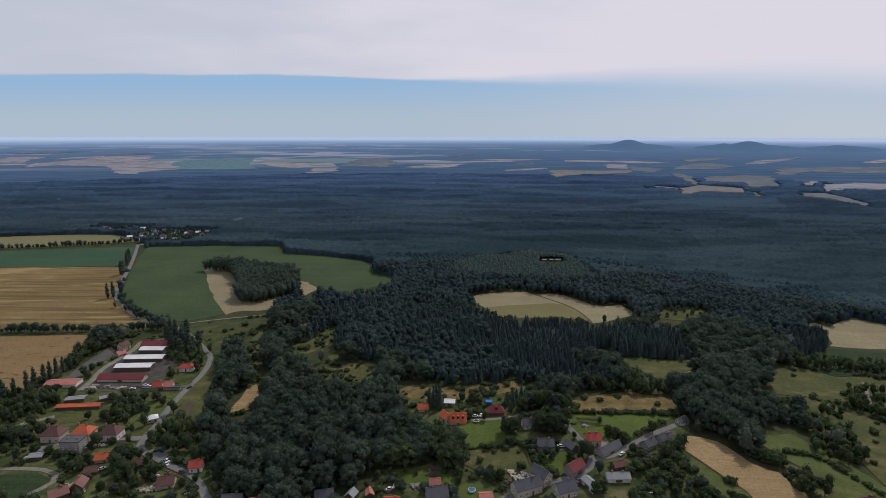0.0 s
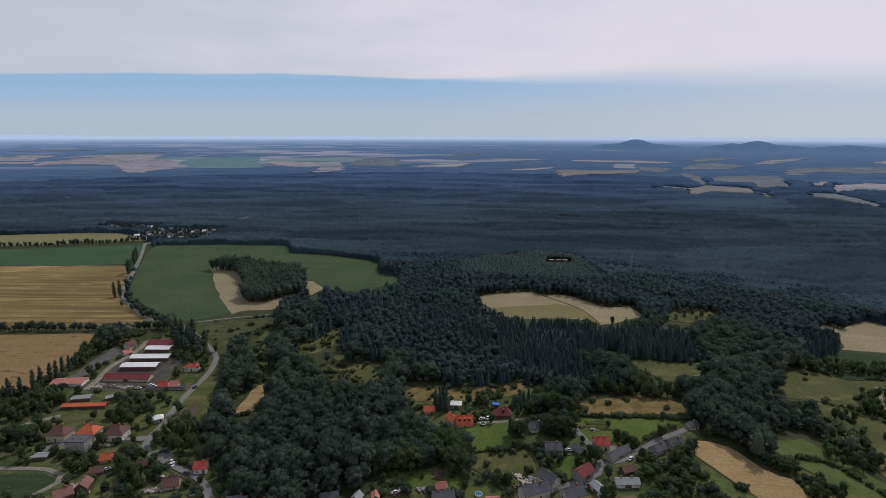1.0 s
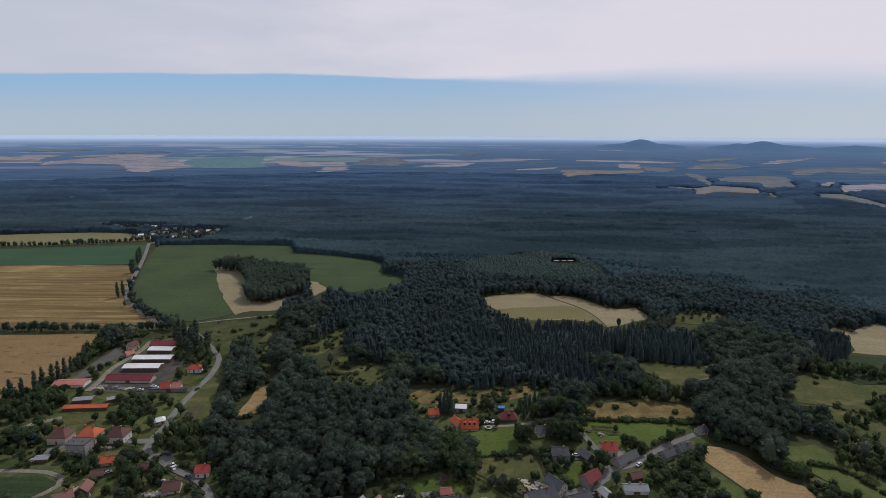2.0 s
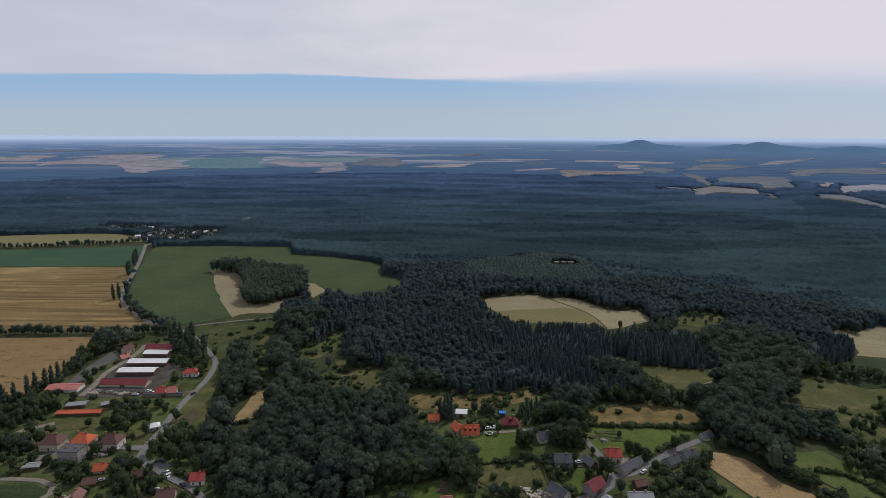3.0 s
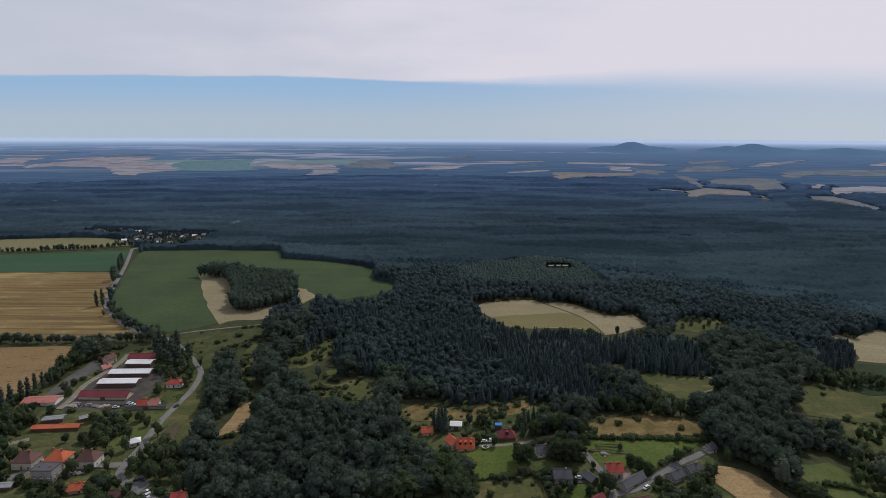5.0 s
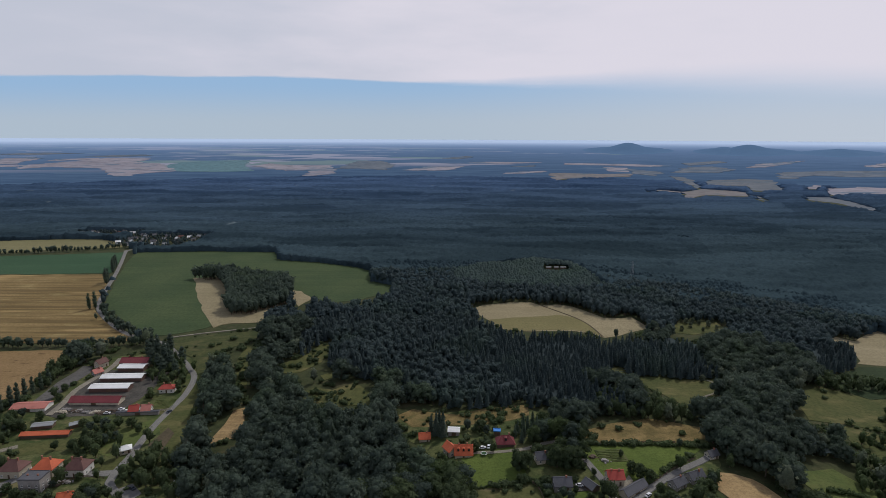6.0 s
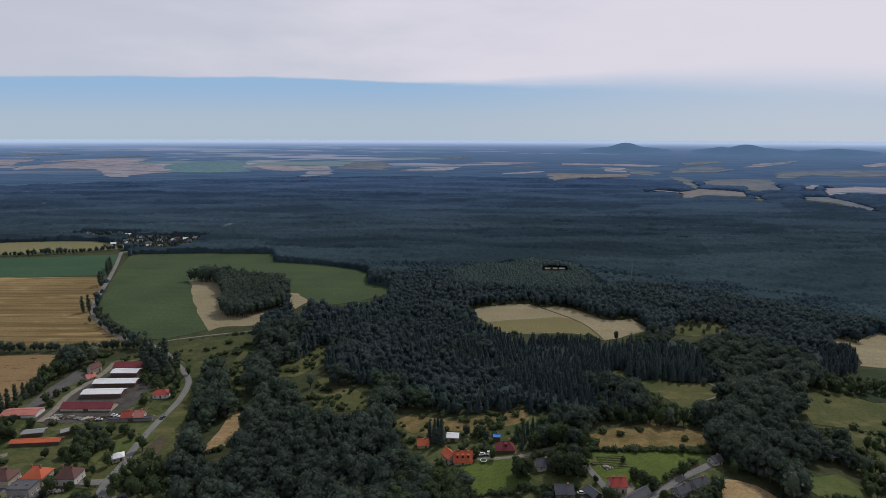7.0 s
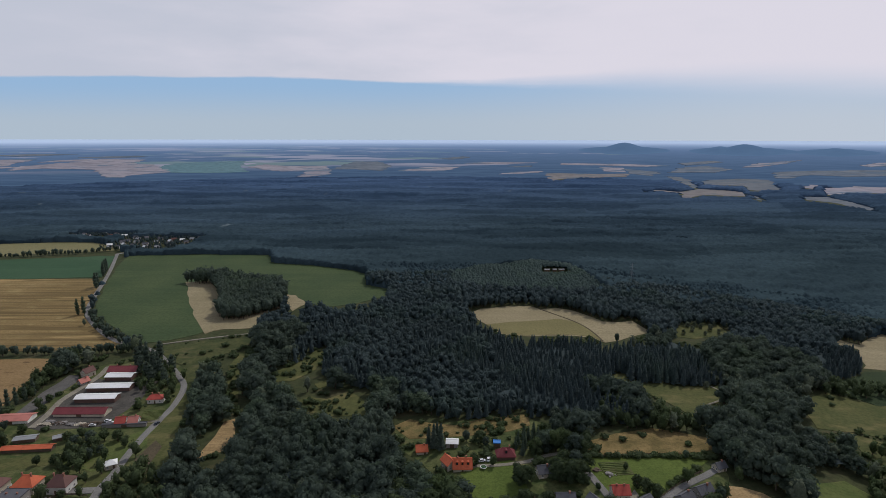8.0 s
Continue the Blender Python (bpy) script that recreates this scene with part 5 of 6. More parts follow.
house("house", "orange-roofed house with dormers above a lawn", "house", 9.3, 308.7, 1, 12.5, 8.5, 7.2, ROOF_ORANGE, WALL_CREAM, rise=4.4, chimneys=2, dormers=3)
house("shed", "low building with a clean white sheet roof", "shed", 4.6, 332.3, -4, 7.5, 6, 4, ROOF_WHITE, WALL_GREY, rise=0.9, chimneys=0, windows=False)
house("house", "house with a dark red hip roof among trees", "house", 33.5, 317.0, 1, 12.5, 8.5, 6.8, ROOF_MAROON, WALL_BRICK, "hip", rise=4.6, chimneys=1, dormers=1)
house("shed", "small shelter under a bright blue tarpaulin", "shed", 30, 328.5, -5, 4.5, 3.5, 2.8, ROOF_BLUE, WALL_WOOD, "flat", chimneys=0, windows=False)
house("house", "old grey stone house half hidden by trees", "house", 51, 298.5, 10, 9, 8, 6.5, ROOF_SLATE, WALL_CREAM)
house("house", "grey-roofed house with a wide drive", "house", 56.9, 275.5, 0, 11, 8.5, 7, ROOF_SLATE, WALL_GREY)
house("shed", "dark wooden shed along the lane", "shed", 71.0, 274.5, 120, 8, 6, 4.2, ROOF_SLATE, WALL_WOOD, chimneys=0, windows=False)
house("barn", "long old barn with a dark roof by the lane", "barn", 91.0, 271.5, 35, 18, 6, 4.4, ROOF_SLATE, WALL_CREAM, chimneys=0, windows=False)
house("barn", "stone barn with a rusty red-brown roof", "barn", 68.3, 254.5, 39, 11.5, 7.5, 6.5, ROOF_MAROON, WALL_GREY, chimneys=0, windows=False)
house("farmhouse", "long farmhouse wing with a slate roof and white windows", "house", 41.4, 240.7, 23, 18, 9, 9, ROOF_SLATE, WALL_CREAM, storeys=2, chimneys=1)
house("farmhouse", "cross wing of the farmhouse with a slate roof", "house", 49.9, 248.5, -51, 12, 8.5, 9, ROOF_SLATE, WALL_CREAM, storeys=2, chimneys=0)
house("house", "two-storey house with a slate roof and rendered gable", "house", 59.8, 238.5, 21, 12.5, 9.5, 8.4, ROOF_SLATE, WALL_CREAM, storeys=2)
house("shed", "long shed with a light grey sheet roof", "shed", 73.7, 243.0, -66, 10, 5.5, 4, ROOF_GREY, WALL_WHITE, rise=1.2, chimneys=0, windows=False)
house("workshop", "wide workshop with a pale grey sheet roof", "workshop", 88.8, 248.5, 1, 14.5, 7, 4.2, ROOF_GREY, WALL_WHITE, rise=1.8, chimneys=2, windows=False)
house("house", "grey-roofed house half buried in greenery", "house", 114.5, 276.0, 31, 10, 7, 5.5, ROOF_SLATE, WALL_GREY)
house("house", "dark-roofed house above the straw field", "house", 125.5, 281.5, 23, 11, 7.5, 6, ROOF_SLATE, WALL_GREY)
house("cottage", "small stone cottage at the lane's end", "house", 144.7, 303, 21, 7.5, 6, 5, ROOF_SLATE, WALL_CREAM)
house("shed", "brown wooden shed beside the lane", "shed", 91.7, 257.6, 17, 7, 5.5, 4, ROOF_BROWN, WALL_WOOD, chimneys=0, windows=False)
house("house", "red-roofed house with white walls and terrace", "house", 83.9, 278.7, 2, 10, 8.5, 8, ROOF_RED, WALL_CREAM, storeys=2, chimneys=2)
house("house", "house with a purple-brown roof by the meadow", "house", 205, 234.5, 11, 11, 9, 6.4, ROOF_BROWN, WALL_WHITE)
for x, y, length in ((148.3, 782, 8.5), (159.1, 782.6, 7), (168.7, 783, 9.5)):
    house("forest_shed", "long pale-roofed shed in the forest", "shed", x, y, 2, length, 3.5, 4.0, ROOF_GREY, WALL_WOOD, rise=0.45, chimneys=0, windows=False, group="forest sheds")

# the hamlet at the far end of the road
rng = random.Random(11)
hamlet = [(-549 + 118 * rng.random() - 12 * k / 30, 940 + 95 * rng.random()) for k in range(46)] + [(-690 + 110 * rng.random(), 1035 + 35 * rng.random()) for _ in range(12)]
for k, (x, y) in enumerate(hamlet):
    if any(math.hypot(x - h[0], y - h[1]) < 13 for h in HOUSES):
        continue
    roof_m = rng.choice([ROOF_SLATE, ROOF_SLATE, ROOF_GREY, ROOF_GREY, ROOF_BROWN, ROOF_WHITE, ROOF_SLATE])
    house("hamlet_house", "small far-off house with pale walls in a hamlet", "house", x, y, rng.uniform(-40, 40), rng.uniform(8, 12), rng.uniform(6.5, 8), rng.uniform(5, 7), roof_m, rng.choice([WALL_GREY, WALL_CREAM, WALL_WHITE]), chimneys=0, windows=False, group="hamlet houses")

# ---- woods, hedges and single trees ----
ORCHARDS = [corners for corners in OPEN if all(abs(x + 205) < 45 and abs(y - 340) < 45 for x, y in corners)]
every = stand(1, 190, 560, 4.4)
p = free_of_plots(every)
# brushwood in the margins cleared of trees for the camera's view of the plots
edge = every[any_inside(every * 1.03, OPEN) | any_inside(every * 1.06, OPEN)]
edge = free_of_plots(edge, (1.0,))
# it grows in thickets, with open stretches between them
edge = edge[np.sin(edge[:, 0] / 7.0 + np.sin(edge[:, 1] / 11.0) * 2) + np.cos(edge[:, 1] / 9.0 - edge[:, 0] / 19.0) > 0.0]
near_broad = clear_of_houses(p[~any_inside(p, SPRUCE_WOODS + PINE_WOODS)])
lucky = np.random.default_rng(17).random(len(near_broad)) < 0.035
willows, near_broad = near_broad[lucky], near_broad[~lucky]
# old stands with broad crowns stand among the younger wood
def old_growth(q):
    return np.sin(q[:, 0] / 29.0 + np.sin(q[:, 1] / 37.0) * 1.7) + np.cos(q[:, 1] / 33.0 + q[:, 0] / 71.0) > -1.25


near_broad = near_broad[~old_growth(near_broad)]
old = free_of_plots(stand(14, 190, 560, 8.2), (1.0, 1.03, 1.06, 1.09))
old = clear_of_houses(old[~any_inside(old, SPRUCE_WOODS + PINE_WOODS)])
old = old[old_growth(old)]
for dx, dy in ((-3, -5), (4, 0), (-4, 0), (-5, -8)):
    old = old[~any_inside(old + (dx, dy), OPEN[2:])]
near_pine = p[any_inside(p, PINE_WOODS) & ~any_inside(p, SPRUCE_WOODS)]
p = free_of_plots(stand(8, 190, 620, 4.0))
near_fir = p[any_inside(p, SPRUCE_WOODS)]
chance = np.random.default_rng(23).random(len(near_pine)) < 0.3 + 0.45 * np.sin(near_pine[:, 0] / 21.0 + np.cos(near_pine[:, 1] / 26.0) * 2)
near_fir, near_pine = np.concatenate([near_fir, near_pine[chance]]), near_pine[~chance]
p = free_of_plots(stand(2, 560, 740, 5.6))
p = p[~any_inside(p, SPRUCE_WOODS + BARE)]
mid_fir_mask = (np.sin(p[:, 0] / 90.0) + np.cos(p[:, 1] / 70.0 + p[:, 0] / 160.0) > 0.5) & (np.hypot(p[:, 0], p[:, 1]) < 690)
mid_broad, mid_fir = p[~mid_fir_mask], p[mid_fir_mask]
p = np.concatenate([stand(3, 690, 800, 6.0)])
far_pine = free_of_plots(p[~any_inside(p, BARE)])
p = stand(11, 900, 1300, 6.5)
p = p[any_inside(p, BARE[:2])]
hamlet_trees = p[[all((x - h[0]) ** 2 + (y - h[1]) ** 2 > 49 and not (y < h[1] < y + 14 and abs(x - h[0]) < 4) for h in HOUSES) for x, y in p]]
p = stand(9, 560, 960, 3.4)
young = p[inside(p, BARE[2]) & ~((np.abs(p[:, 0] - 158) < 19) & (p[:, 1] > 754) & (p[:, 1] < 788))]

copse = stand(4, 560, 790, 4.4)
copse = copse[inside(copse, COPSE)]
belts = stand(5, 190, 580, 5.6)
belts = clear_of_houses(belts[any_inside(belts, BELTS)])
thin = stand(6, 190, 480, 7.0)
thin = clear_of_houses(thin[any_inside(thin, THINNED)])
gardens = stand(7, 190, 480, 9.5)
gardens = clear_of_houses(gardens[(gardens[:, 1] < np.where(gardens[:, 0] > -60, 300, 600)) & any_inside(gardens, OPEN[:2]) & ~any_inside(gardens, [c for c in OPEN[2:] if c not in ORCHARDS] + BELTS)])
hedges = np.concatenate([
    along([(-361, 589), (-322, 543), (-294, 520), (-267, 506)], 2.6, 3.2, 1),
    along([(-442, 481), (-361, 484), (-320, 487), (-266, 489)], 2.2, 1.5, 2),
    along([(-761, 854), (-633, 878), (-571, 897), (-528, 923)], 2.8, 2.0, 3),
])
poplars = np.concatenate([
    along([(-306, 339), (-295, 361), (-293, 387), (-290, 408)], 6.4, 0.6, 4),
    along([(-376, 591), (-372, 594)], 3.0, 0.3, 5),
    along([(-420, 692), (-424, 703)], 4.0, 0.5, 6),
    along([(-446, 752), (-464, 790)], 7.0, 0.8, 7),
    along([(-243, 470), (-236, 462), (-227, 452), (-221, 440)], 6.0, 1.5, 8),
])
shrubs = np.concatenate([
    along([(12, 278), (28, 279), (42, 281)], 1.6, 0.3, 9),
    along([(76, 313), (104, 313), (147, 313)], 2.2, 0.4, 10),
    along([(189, 278), (206, 275), (215, 260), (220, 244)], 2.5, 0.5, 11),
    along([(104, 281), (121, 293), (133, 303)], 2.2, 0.5, 12),
    along([(44, 281), (50, 268), (58, 251)], 2.0, 0.5, 13),
])
rng = np.random.default_rng(21)
glades = [(c, 34) for c in OPEN if c[0] in ((-129, 430), (-108, 393), (-147, 387))]
for area, count in (*glades, (OPEN[19], 9), (OPEN[22], 40), (OPEN[14], 14), (OPEN[13], 5), (OPEN[25], 8), (OPEN[31], 8), (THINNED[0], 90), (OPEN[0], 420), (OPEN[1], 210)):
    lo, hi = np.min(area, 0), np.max(area, 0)
    q = rng.uniform(lo, hi, (count * 3, 2))
    q = clear_of_houses(q[inside(q, area) & ~(any_inside(q, OPEN[2:]) & (count > 100))])[:count]
    shrubs = np.concatenate([shrubs, q])
shrubs = np.concatenate([shrubs, clear_of_houses(edge)])
shrubs = shrubs[shrubs[:, 1] > 195]

# the trees closest to the camera's way are things of their own, with trunk, limbs and crown
single = np.concatenate([belts, gardens, thin])
order = np.argsort(np.hypot(single[:, 0], single[:, 1]))
close, later = single[order[:240]], single[order[240:]]


def tree_meshes(seed, crown, limbs):
    """The trunk with its limbs, and the crown, as two meshes to be shared."""
    made = []
    for name, (v, f), m in (("trunk", joined(limbs), BARK), ("crown", crown, GARDEN_LEAF if seed % 4 else BROADLEAF)):
        me = bpy.data.meshes.new(name)
        me.from_pydata([tuple(c) for c in v], [], [tuple(t) for t in f])
        me.polygons.foreach_set("use_smooth", [True] * len(f))
        me.materials.append(m)
        made.append(me)
    return made


def plant(name, label, meshes, x, y, turn, size):
    top = new(name)
    top.matrix_basis = pose(x, y, float(terrain(x, y)), 0, 0, turn) @ Matrix.Diagonal((*size, 1))
    for part_name, me in zip(("trunk", "crown"), meshes):
        new(part_name, me).parent = top
    return tagged(top, label, "tree")


TREE_KINDS = []
for s in range(8):
    limbs = [stem(8.5, 0.36, 6)] + [limb((0, 0, 3.5 + 0.9 * i), (2.6 * math.cos(i * 2.3 + s), 2.6 * math.sin(i * 2.3 + s), 7.5 + i), 0.14) for i in range(4)]
    crown = old_crown(50 + s, 9, 40, 12.5, 5.0, leaf=0.8) if s % 3 else broad_crown(50 + s, 7, 45, 13.0, 4.2, leaf=0.8)
    TREE_KINDS.append(tree_meshes(s, crown, limbs))
rng = random.Random(5)
for x, y in close:
    garden = not any_inside(np.array([[x, y]]), BELTS)[0]
    k = rng.uniform(0.28, 0.52) if garden else rng.uniform(0.7, 1.1)
    name, label = ("fruit_tree", "small rounded green garden tree") if garden else ("tree", "full-crowned dark green broadleaf tree")
    plant(name, label, rng.choice(TREE_KINDS), x, y, rng.uniform(0, 360), (k * rng.uniform(1.15, 1.6), k * rng.uniform(1.15, 1.6), k))["group"] = "garden trees" if garden else "village trees"
POPLARS = [tree_meshes(0, poplar_crown(70 + s, 1, 40), [stem(16, 0.3, 6)]) for s in range(4)]
for x, y in poplars:
    k = rng.uniform(0.62, 0.84) if y < 430 else rng.uniform(0.75, 1.0)
    plant("poplar", "tall narrow dark green poplar in a row", rng.choice(POPLARS), x, y, rng.uniform(0, 360), (k, k, k))["group"] = "poplars"
ROUND = [(13, 336, 8), (20, 333, 9), (24, 331, 6), (26, 309, 7), (16, 311, 8), (38, 291, 12), (37, 295, 10), (41, 292, 11), (58, 292, 14), (63, 290, 15), (68, 291, 14), (68, 301, 13), (62, 303, 12), (57, 300, 10), (73, 299, 12), (95, 286, 8), (98, 282, 9), (102, 279, 8), (122, 290, 9), (94, 300, 5)]
ROUND += [(78, 265, 12), (76, 268, 9), (25, 250, 7), (30, 251, 7), (40, 258, 5), (75, 284, 5), (56, 268, 7), (59, 266, 6), (53, 265, 6), (68, 263, 7), (81, 253, 8), (75, 238, 8), (79, 240, 7), (133, 278, 8), (129, 274, 7), (150, 294, 8), (131, 312, 6), (104, 271, 6), (44, 244, 4), (-25, 255, 5), (63, 272, 4)]
ROUND += [(50, 317, 12), (55, 321, 14), (59, 324, 13), (62, 320, 15), (67, 320, 14), (71, 315, 15), (75, 313, 13), (79, 321, 12), (58, 334, 12), (65, 337, 13), (72, 334, 14), (77, 331, 12)]
ORCHARD_TREES = [(-226, 425, 8), (-215, 423, 8), (-195, 412, 9), (-228, 349, 8), (-221, 345, 8), (-221, 352, 9), (-214, 348, 9), (-207, 343, 8), (-206, 349, 9), (-205, 355, 8), (-198, 349, 9), (-190, 343, 8), (-200, 335, 7), (-203, 329, 9), (-208, 332, 8), (-216, 329, 7), (-229, 324, 7), (-219, 325, 8), (-242, 349, 6), (-237, 352, 6), (-236, 286, 9), (-229, 282, 10), (-226, 284, 9), (-219, 280, 9), (-212, 278, 9)]
ORCHARD_TREES += [(-210, 280, 8), (-204, 278, 7), (-185, 282, 11), (-179, 278, 12), (-180, 272, 13), (-172, 265, 14), (-171, 270, 12), (-170, 258, 12), (-167, 261, 12), (-172, 280, 9), (-165, 278, 8), (-197, 274, 8), (-190, 270, 7), (-206, 289, 6), (-176, 299, 6), (-196, 295, 7), (-234, 274, 5), (-274, 400, 7), (-268, 385, 7), (-276, 362, 8), (-280, 358, 9), (-262, 358, 8), (-251, 352, 8), (-131, 259, 6), (-136, 255, 7), (-153, 259, 6), (-168, 249, 9), (-177, 252, 8), (-187, 258, 9), (-194, 265, 8)]
ORCHARD_TREES += [(-279, 335, 8), (-276, 338, 6), (-273, 343, 7), (-270, 345, 9), (-275, 326, 5), (-250, 296, 8), (-237, 298, 6), (-224, 298, 7), (-208, 298, 9), (-209, 305, 5), (-172, 299, 8), (-167, 295, 6), (-161, 291, 7), (-189, 279, 9), (-187, 283, 5), (-177, 279, 8), (-177, 285, 6), (-198, 270, 7)]
for x, y, tall in ORCHARD_TREES:
    if all(math.hypot(x - h[0], y - h[1]) > h[2] * 0.8 for h in HOUSES):
        k = tall / 13.0 * (0.72 if y < 305 else 0.9)
        plant("tree", "dark green broadleaf tree among the settlement gardens", rng.choice(TREE_KINDS), x, y, rng.uniform(0, 360), (k * 1.1, k * 1.1, k))["group"] = "settlement trees"
for x, y, tall in [(-246, 462, 15), (-235, 447, 14), (-226, 438, 13), (-227, 452, 16), (-215, 438, 15), (-206, 425, 13), (-211, 447, 15), (-235, 477, 15), (-219, 431, 14), (-240, 455, 15)]:
    k = tall / 20.0
    plant("poplar", "tall narrow dark green poplar behind the barns", rng.choice(POPLARS), x, y, rng.uniform(0, 360), (k * 1.6, k * 1.6, k))["group"] = "poplars"
ROUND += [(-54, 264, 6), (-48, 258, 5), (-43, 260, 6), (-39, 263, 7), (-34, 258, 5), (-57, 256, 6), (-62, 258, 7), (-65, 252, 6), (-72, 255, 7), (-78, 257, 6), (-82, 253, 7), (-50, 251, 4), (-39, 250, 5), (-28, 261, 4), (-20, 261, 3), (-14, 258, 3), (-88, 249, 8), (-95, 253, 7), (-4, 248, 3), (8, 249, 5), (28, 252, 5), (25, 256, 6), (22, 253, 5)]
for x, y, tall in ROUND:
    k = tall / 13.0
    plant("tree", "rounded dark green broadleaf tree by the houses", rng.choice(TREE_KINDS), x, y, rng.uniform(0, 360), (k * 0.95, k * 0.95, k))["group"] = "village trees"
for x, y, tall in [(168, 275, 8), (170, 272, 9), (173, 270, 8), (175, 266, 10), (178, 265, 9), (183, 264, 7), (183, 257, 6), (186, 255, 6), (189, 254, 7), (190, 251, 6), (193, 250, 6), (195, 247, 6), (167, 278, 6), (174, 275, 7), (-257, 298, 13), (-253, 296, 14), (-250, 296, 13), (-251, 301, 12), (-264, 296, 12)]:
    k = tall / 13.0
    plant("tree", "rounded dark green tree at a field's edge", rng.choice(TREE_KINDS), x, y, rng.uniform(0, 360), (k * 1.1, k * 1.1, k * 0.8))["group"] = "field edge trees"
FIR = [tree_meshes(0, spruce_crown(95 + s, 8, 10, 14.0, 2.4), [stem(12, 0.22, 6)]) for s in range(3)]
for x, y, tall in [(-6, 330, 17), (-2, 328, 18), (-9, 334, 13), (-4, 333, 16), (45, 324, 12), (43, 317, 10), (48, 329, 12), (52, 335, 12), (49, 322, 11), (42, 328, 10), (40, 324, 9), (53, 326, 13), (46, 333, 11)]:
    k = tall / 14.0
    plant("fir", "dark pointed fir tree in a garden", rng.choice(FIR), x, y, rng.uniform(0, 360), (k, k, k))["group"] = "garden firs"
WILLOW = [tree_meshes(1, old_crown(140 + s, 8, 40, 12.5, 4.6, leaf=0.8), [stem(8.5, 0.3, 6)]) for s in range(3)]
for meshes in WILLOW:
    meshes[1].materials[0] = SILVER_LEAF
for x, y, tall in [(177, 309, 11), (180, 306, 10), (179, 285, 9), (181, 283, 8), (220, 417, 9), (204, 424, 7), (212, 427, 8), (203, 431, 8), (213, 437, 9), (193, 415, 6)]:
    k = tall / 12.5
    plant("willow", "silvery light green willow before the dark wood", rng.choice(WILLOW), x, y, rng.uniform(0, 360), (k, k, k))["group"] = "willows"
for x, y, tall in [(230, 536, 6), (243, 546, 7), (256, 556, 6), (262, 549, 8), (267, 542, 6), (282, 559, 7), (253, 563, 6), (251, 536, 5), (244, 558, 7), (274, 566, 6)]:
    k = tall / 12.5
    plant("birch", "light green young birch in a forest clearing", rng.choice(WILLOW), x, y, rng.uniform(0, 360), (k * 0.9, k * 0.9, k))["group"] = "birches"
plant("tree", "lone dark tree standing in the pale field", TREE_KINDS[0], 159, 513, 0, (0.55, 0.55, 0.75))

grove("wood", "dense dark broadleaf wood with rounded uneven crowns", "wood", BROAD, BROAD_STEMS, near_broad, (0.7, 1.3), [BROADLEAF, BARK], 31)
grove("wood", "old dark broadleaf wood with broad billowing crowns", "wood", [old_crown(120 + s, 11, 26, leaf=0.8) for s in range(8)], BROAD_STEMS, old, (0.8, 1.45), [BROADLEAF, BARK], 46)
grove("pine_wood", "dense mixed pine wood with small dark crowns", "wood", BROAD_MID, MID_STEMS, near_pine, (0.6, 1.15), [CONIFER, BARK], 44)
grove("spruce_wood", "dense dark spruce wood with pointed tops", "wood", SPRUCE, SPRUCE_STEMS, near_fir, (0.7, 1.1), [CONIFER, BARK], 32)
grove("wood", "mixed dark wood stretching behind the fields", "wood", BROAD_MID, MID_STEMS, mid_broad, (0.8, 1.3), [PINE, BARK], 33)
grove("spruce_wood", "dark spruce wood stretching behind the fields", "wood", SPRUCE, None, mid_fir, (0.75, 1.15), [CONIFER], 34)
grove("copse", "dense dark copse in the middle of the barley", "wood", BROAD_MID, MID_STEMS, copse, (1.2, 1.65), [BROADLEAF, BARK], 36)
grove("hedge", "uneven dark hedgerows of trees between the fields", "hedge", BROAD_MID, MID_STEMS, hedges, (0.5, 0.9), [BROADLEAF, BARK], 37)
if len(later):
    grove("tree_belt", "belts of broadleaf trees round the settlement", "wood", BROAD, BROAD_STEMS, later, (0.6, 1.0), [GARDEN_LEAF, BARK], 38)
grove("shrubs", "low bushes and hedges in gardens and on dry grass", "shrub", [broad_crown(90 + s, 4, 7, 2.4, 1.9, leaf=0.6) for s in range(4)], None, shrubs, (0.5, 1.7), [GARDEN_LEAF], 39)
grove("pine_wood", "endless dark pine wood, tinted blue for haze, to the plain's edge", "wood", [top_crown(s) for s in range(6)], None, far_pine, (0.85, 1.15), [CANOPY], 35)
grove("hamlet_trees", "dark garden trees between the houses of the hamlet", "tree", BROAD_MID, MID_STEMS, hamlet_trees, (0.35, 0.7), [PINE, BARK], 43)
grove("young_wood", "young plantation with low rounded green tops", "wood", [top_crown(80 + k) for k in range(4)], None, young, (0.7, 0.95), [YOUNG], 40)
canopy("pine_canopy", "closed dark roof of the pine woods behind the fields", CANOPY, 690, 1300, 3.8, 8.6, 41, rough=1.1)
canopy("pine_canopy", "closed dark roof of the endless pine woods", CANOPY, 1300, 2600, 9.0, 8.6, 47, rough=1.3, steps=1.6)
# a sheet added below the crowns so that the gaps render less dark
canopy("wood_canopy", "leafy filler sheet under the crowns that lightens their gaps", PINE, 250, 720, 6.0, 4.4, 42, 3, rough=0.7)
grove("willows", "silvery light green willows among the darker trees", "tree", BROAD, BROAD_STEMS, willows, (0.9, 1.35), [SILVER_LEAF, BARK], 45)

# ---- small things ----


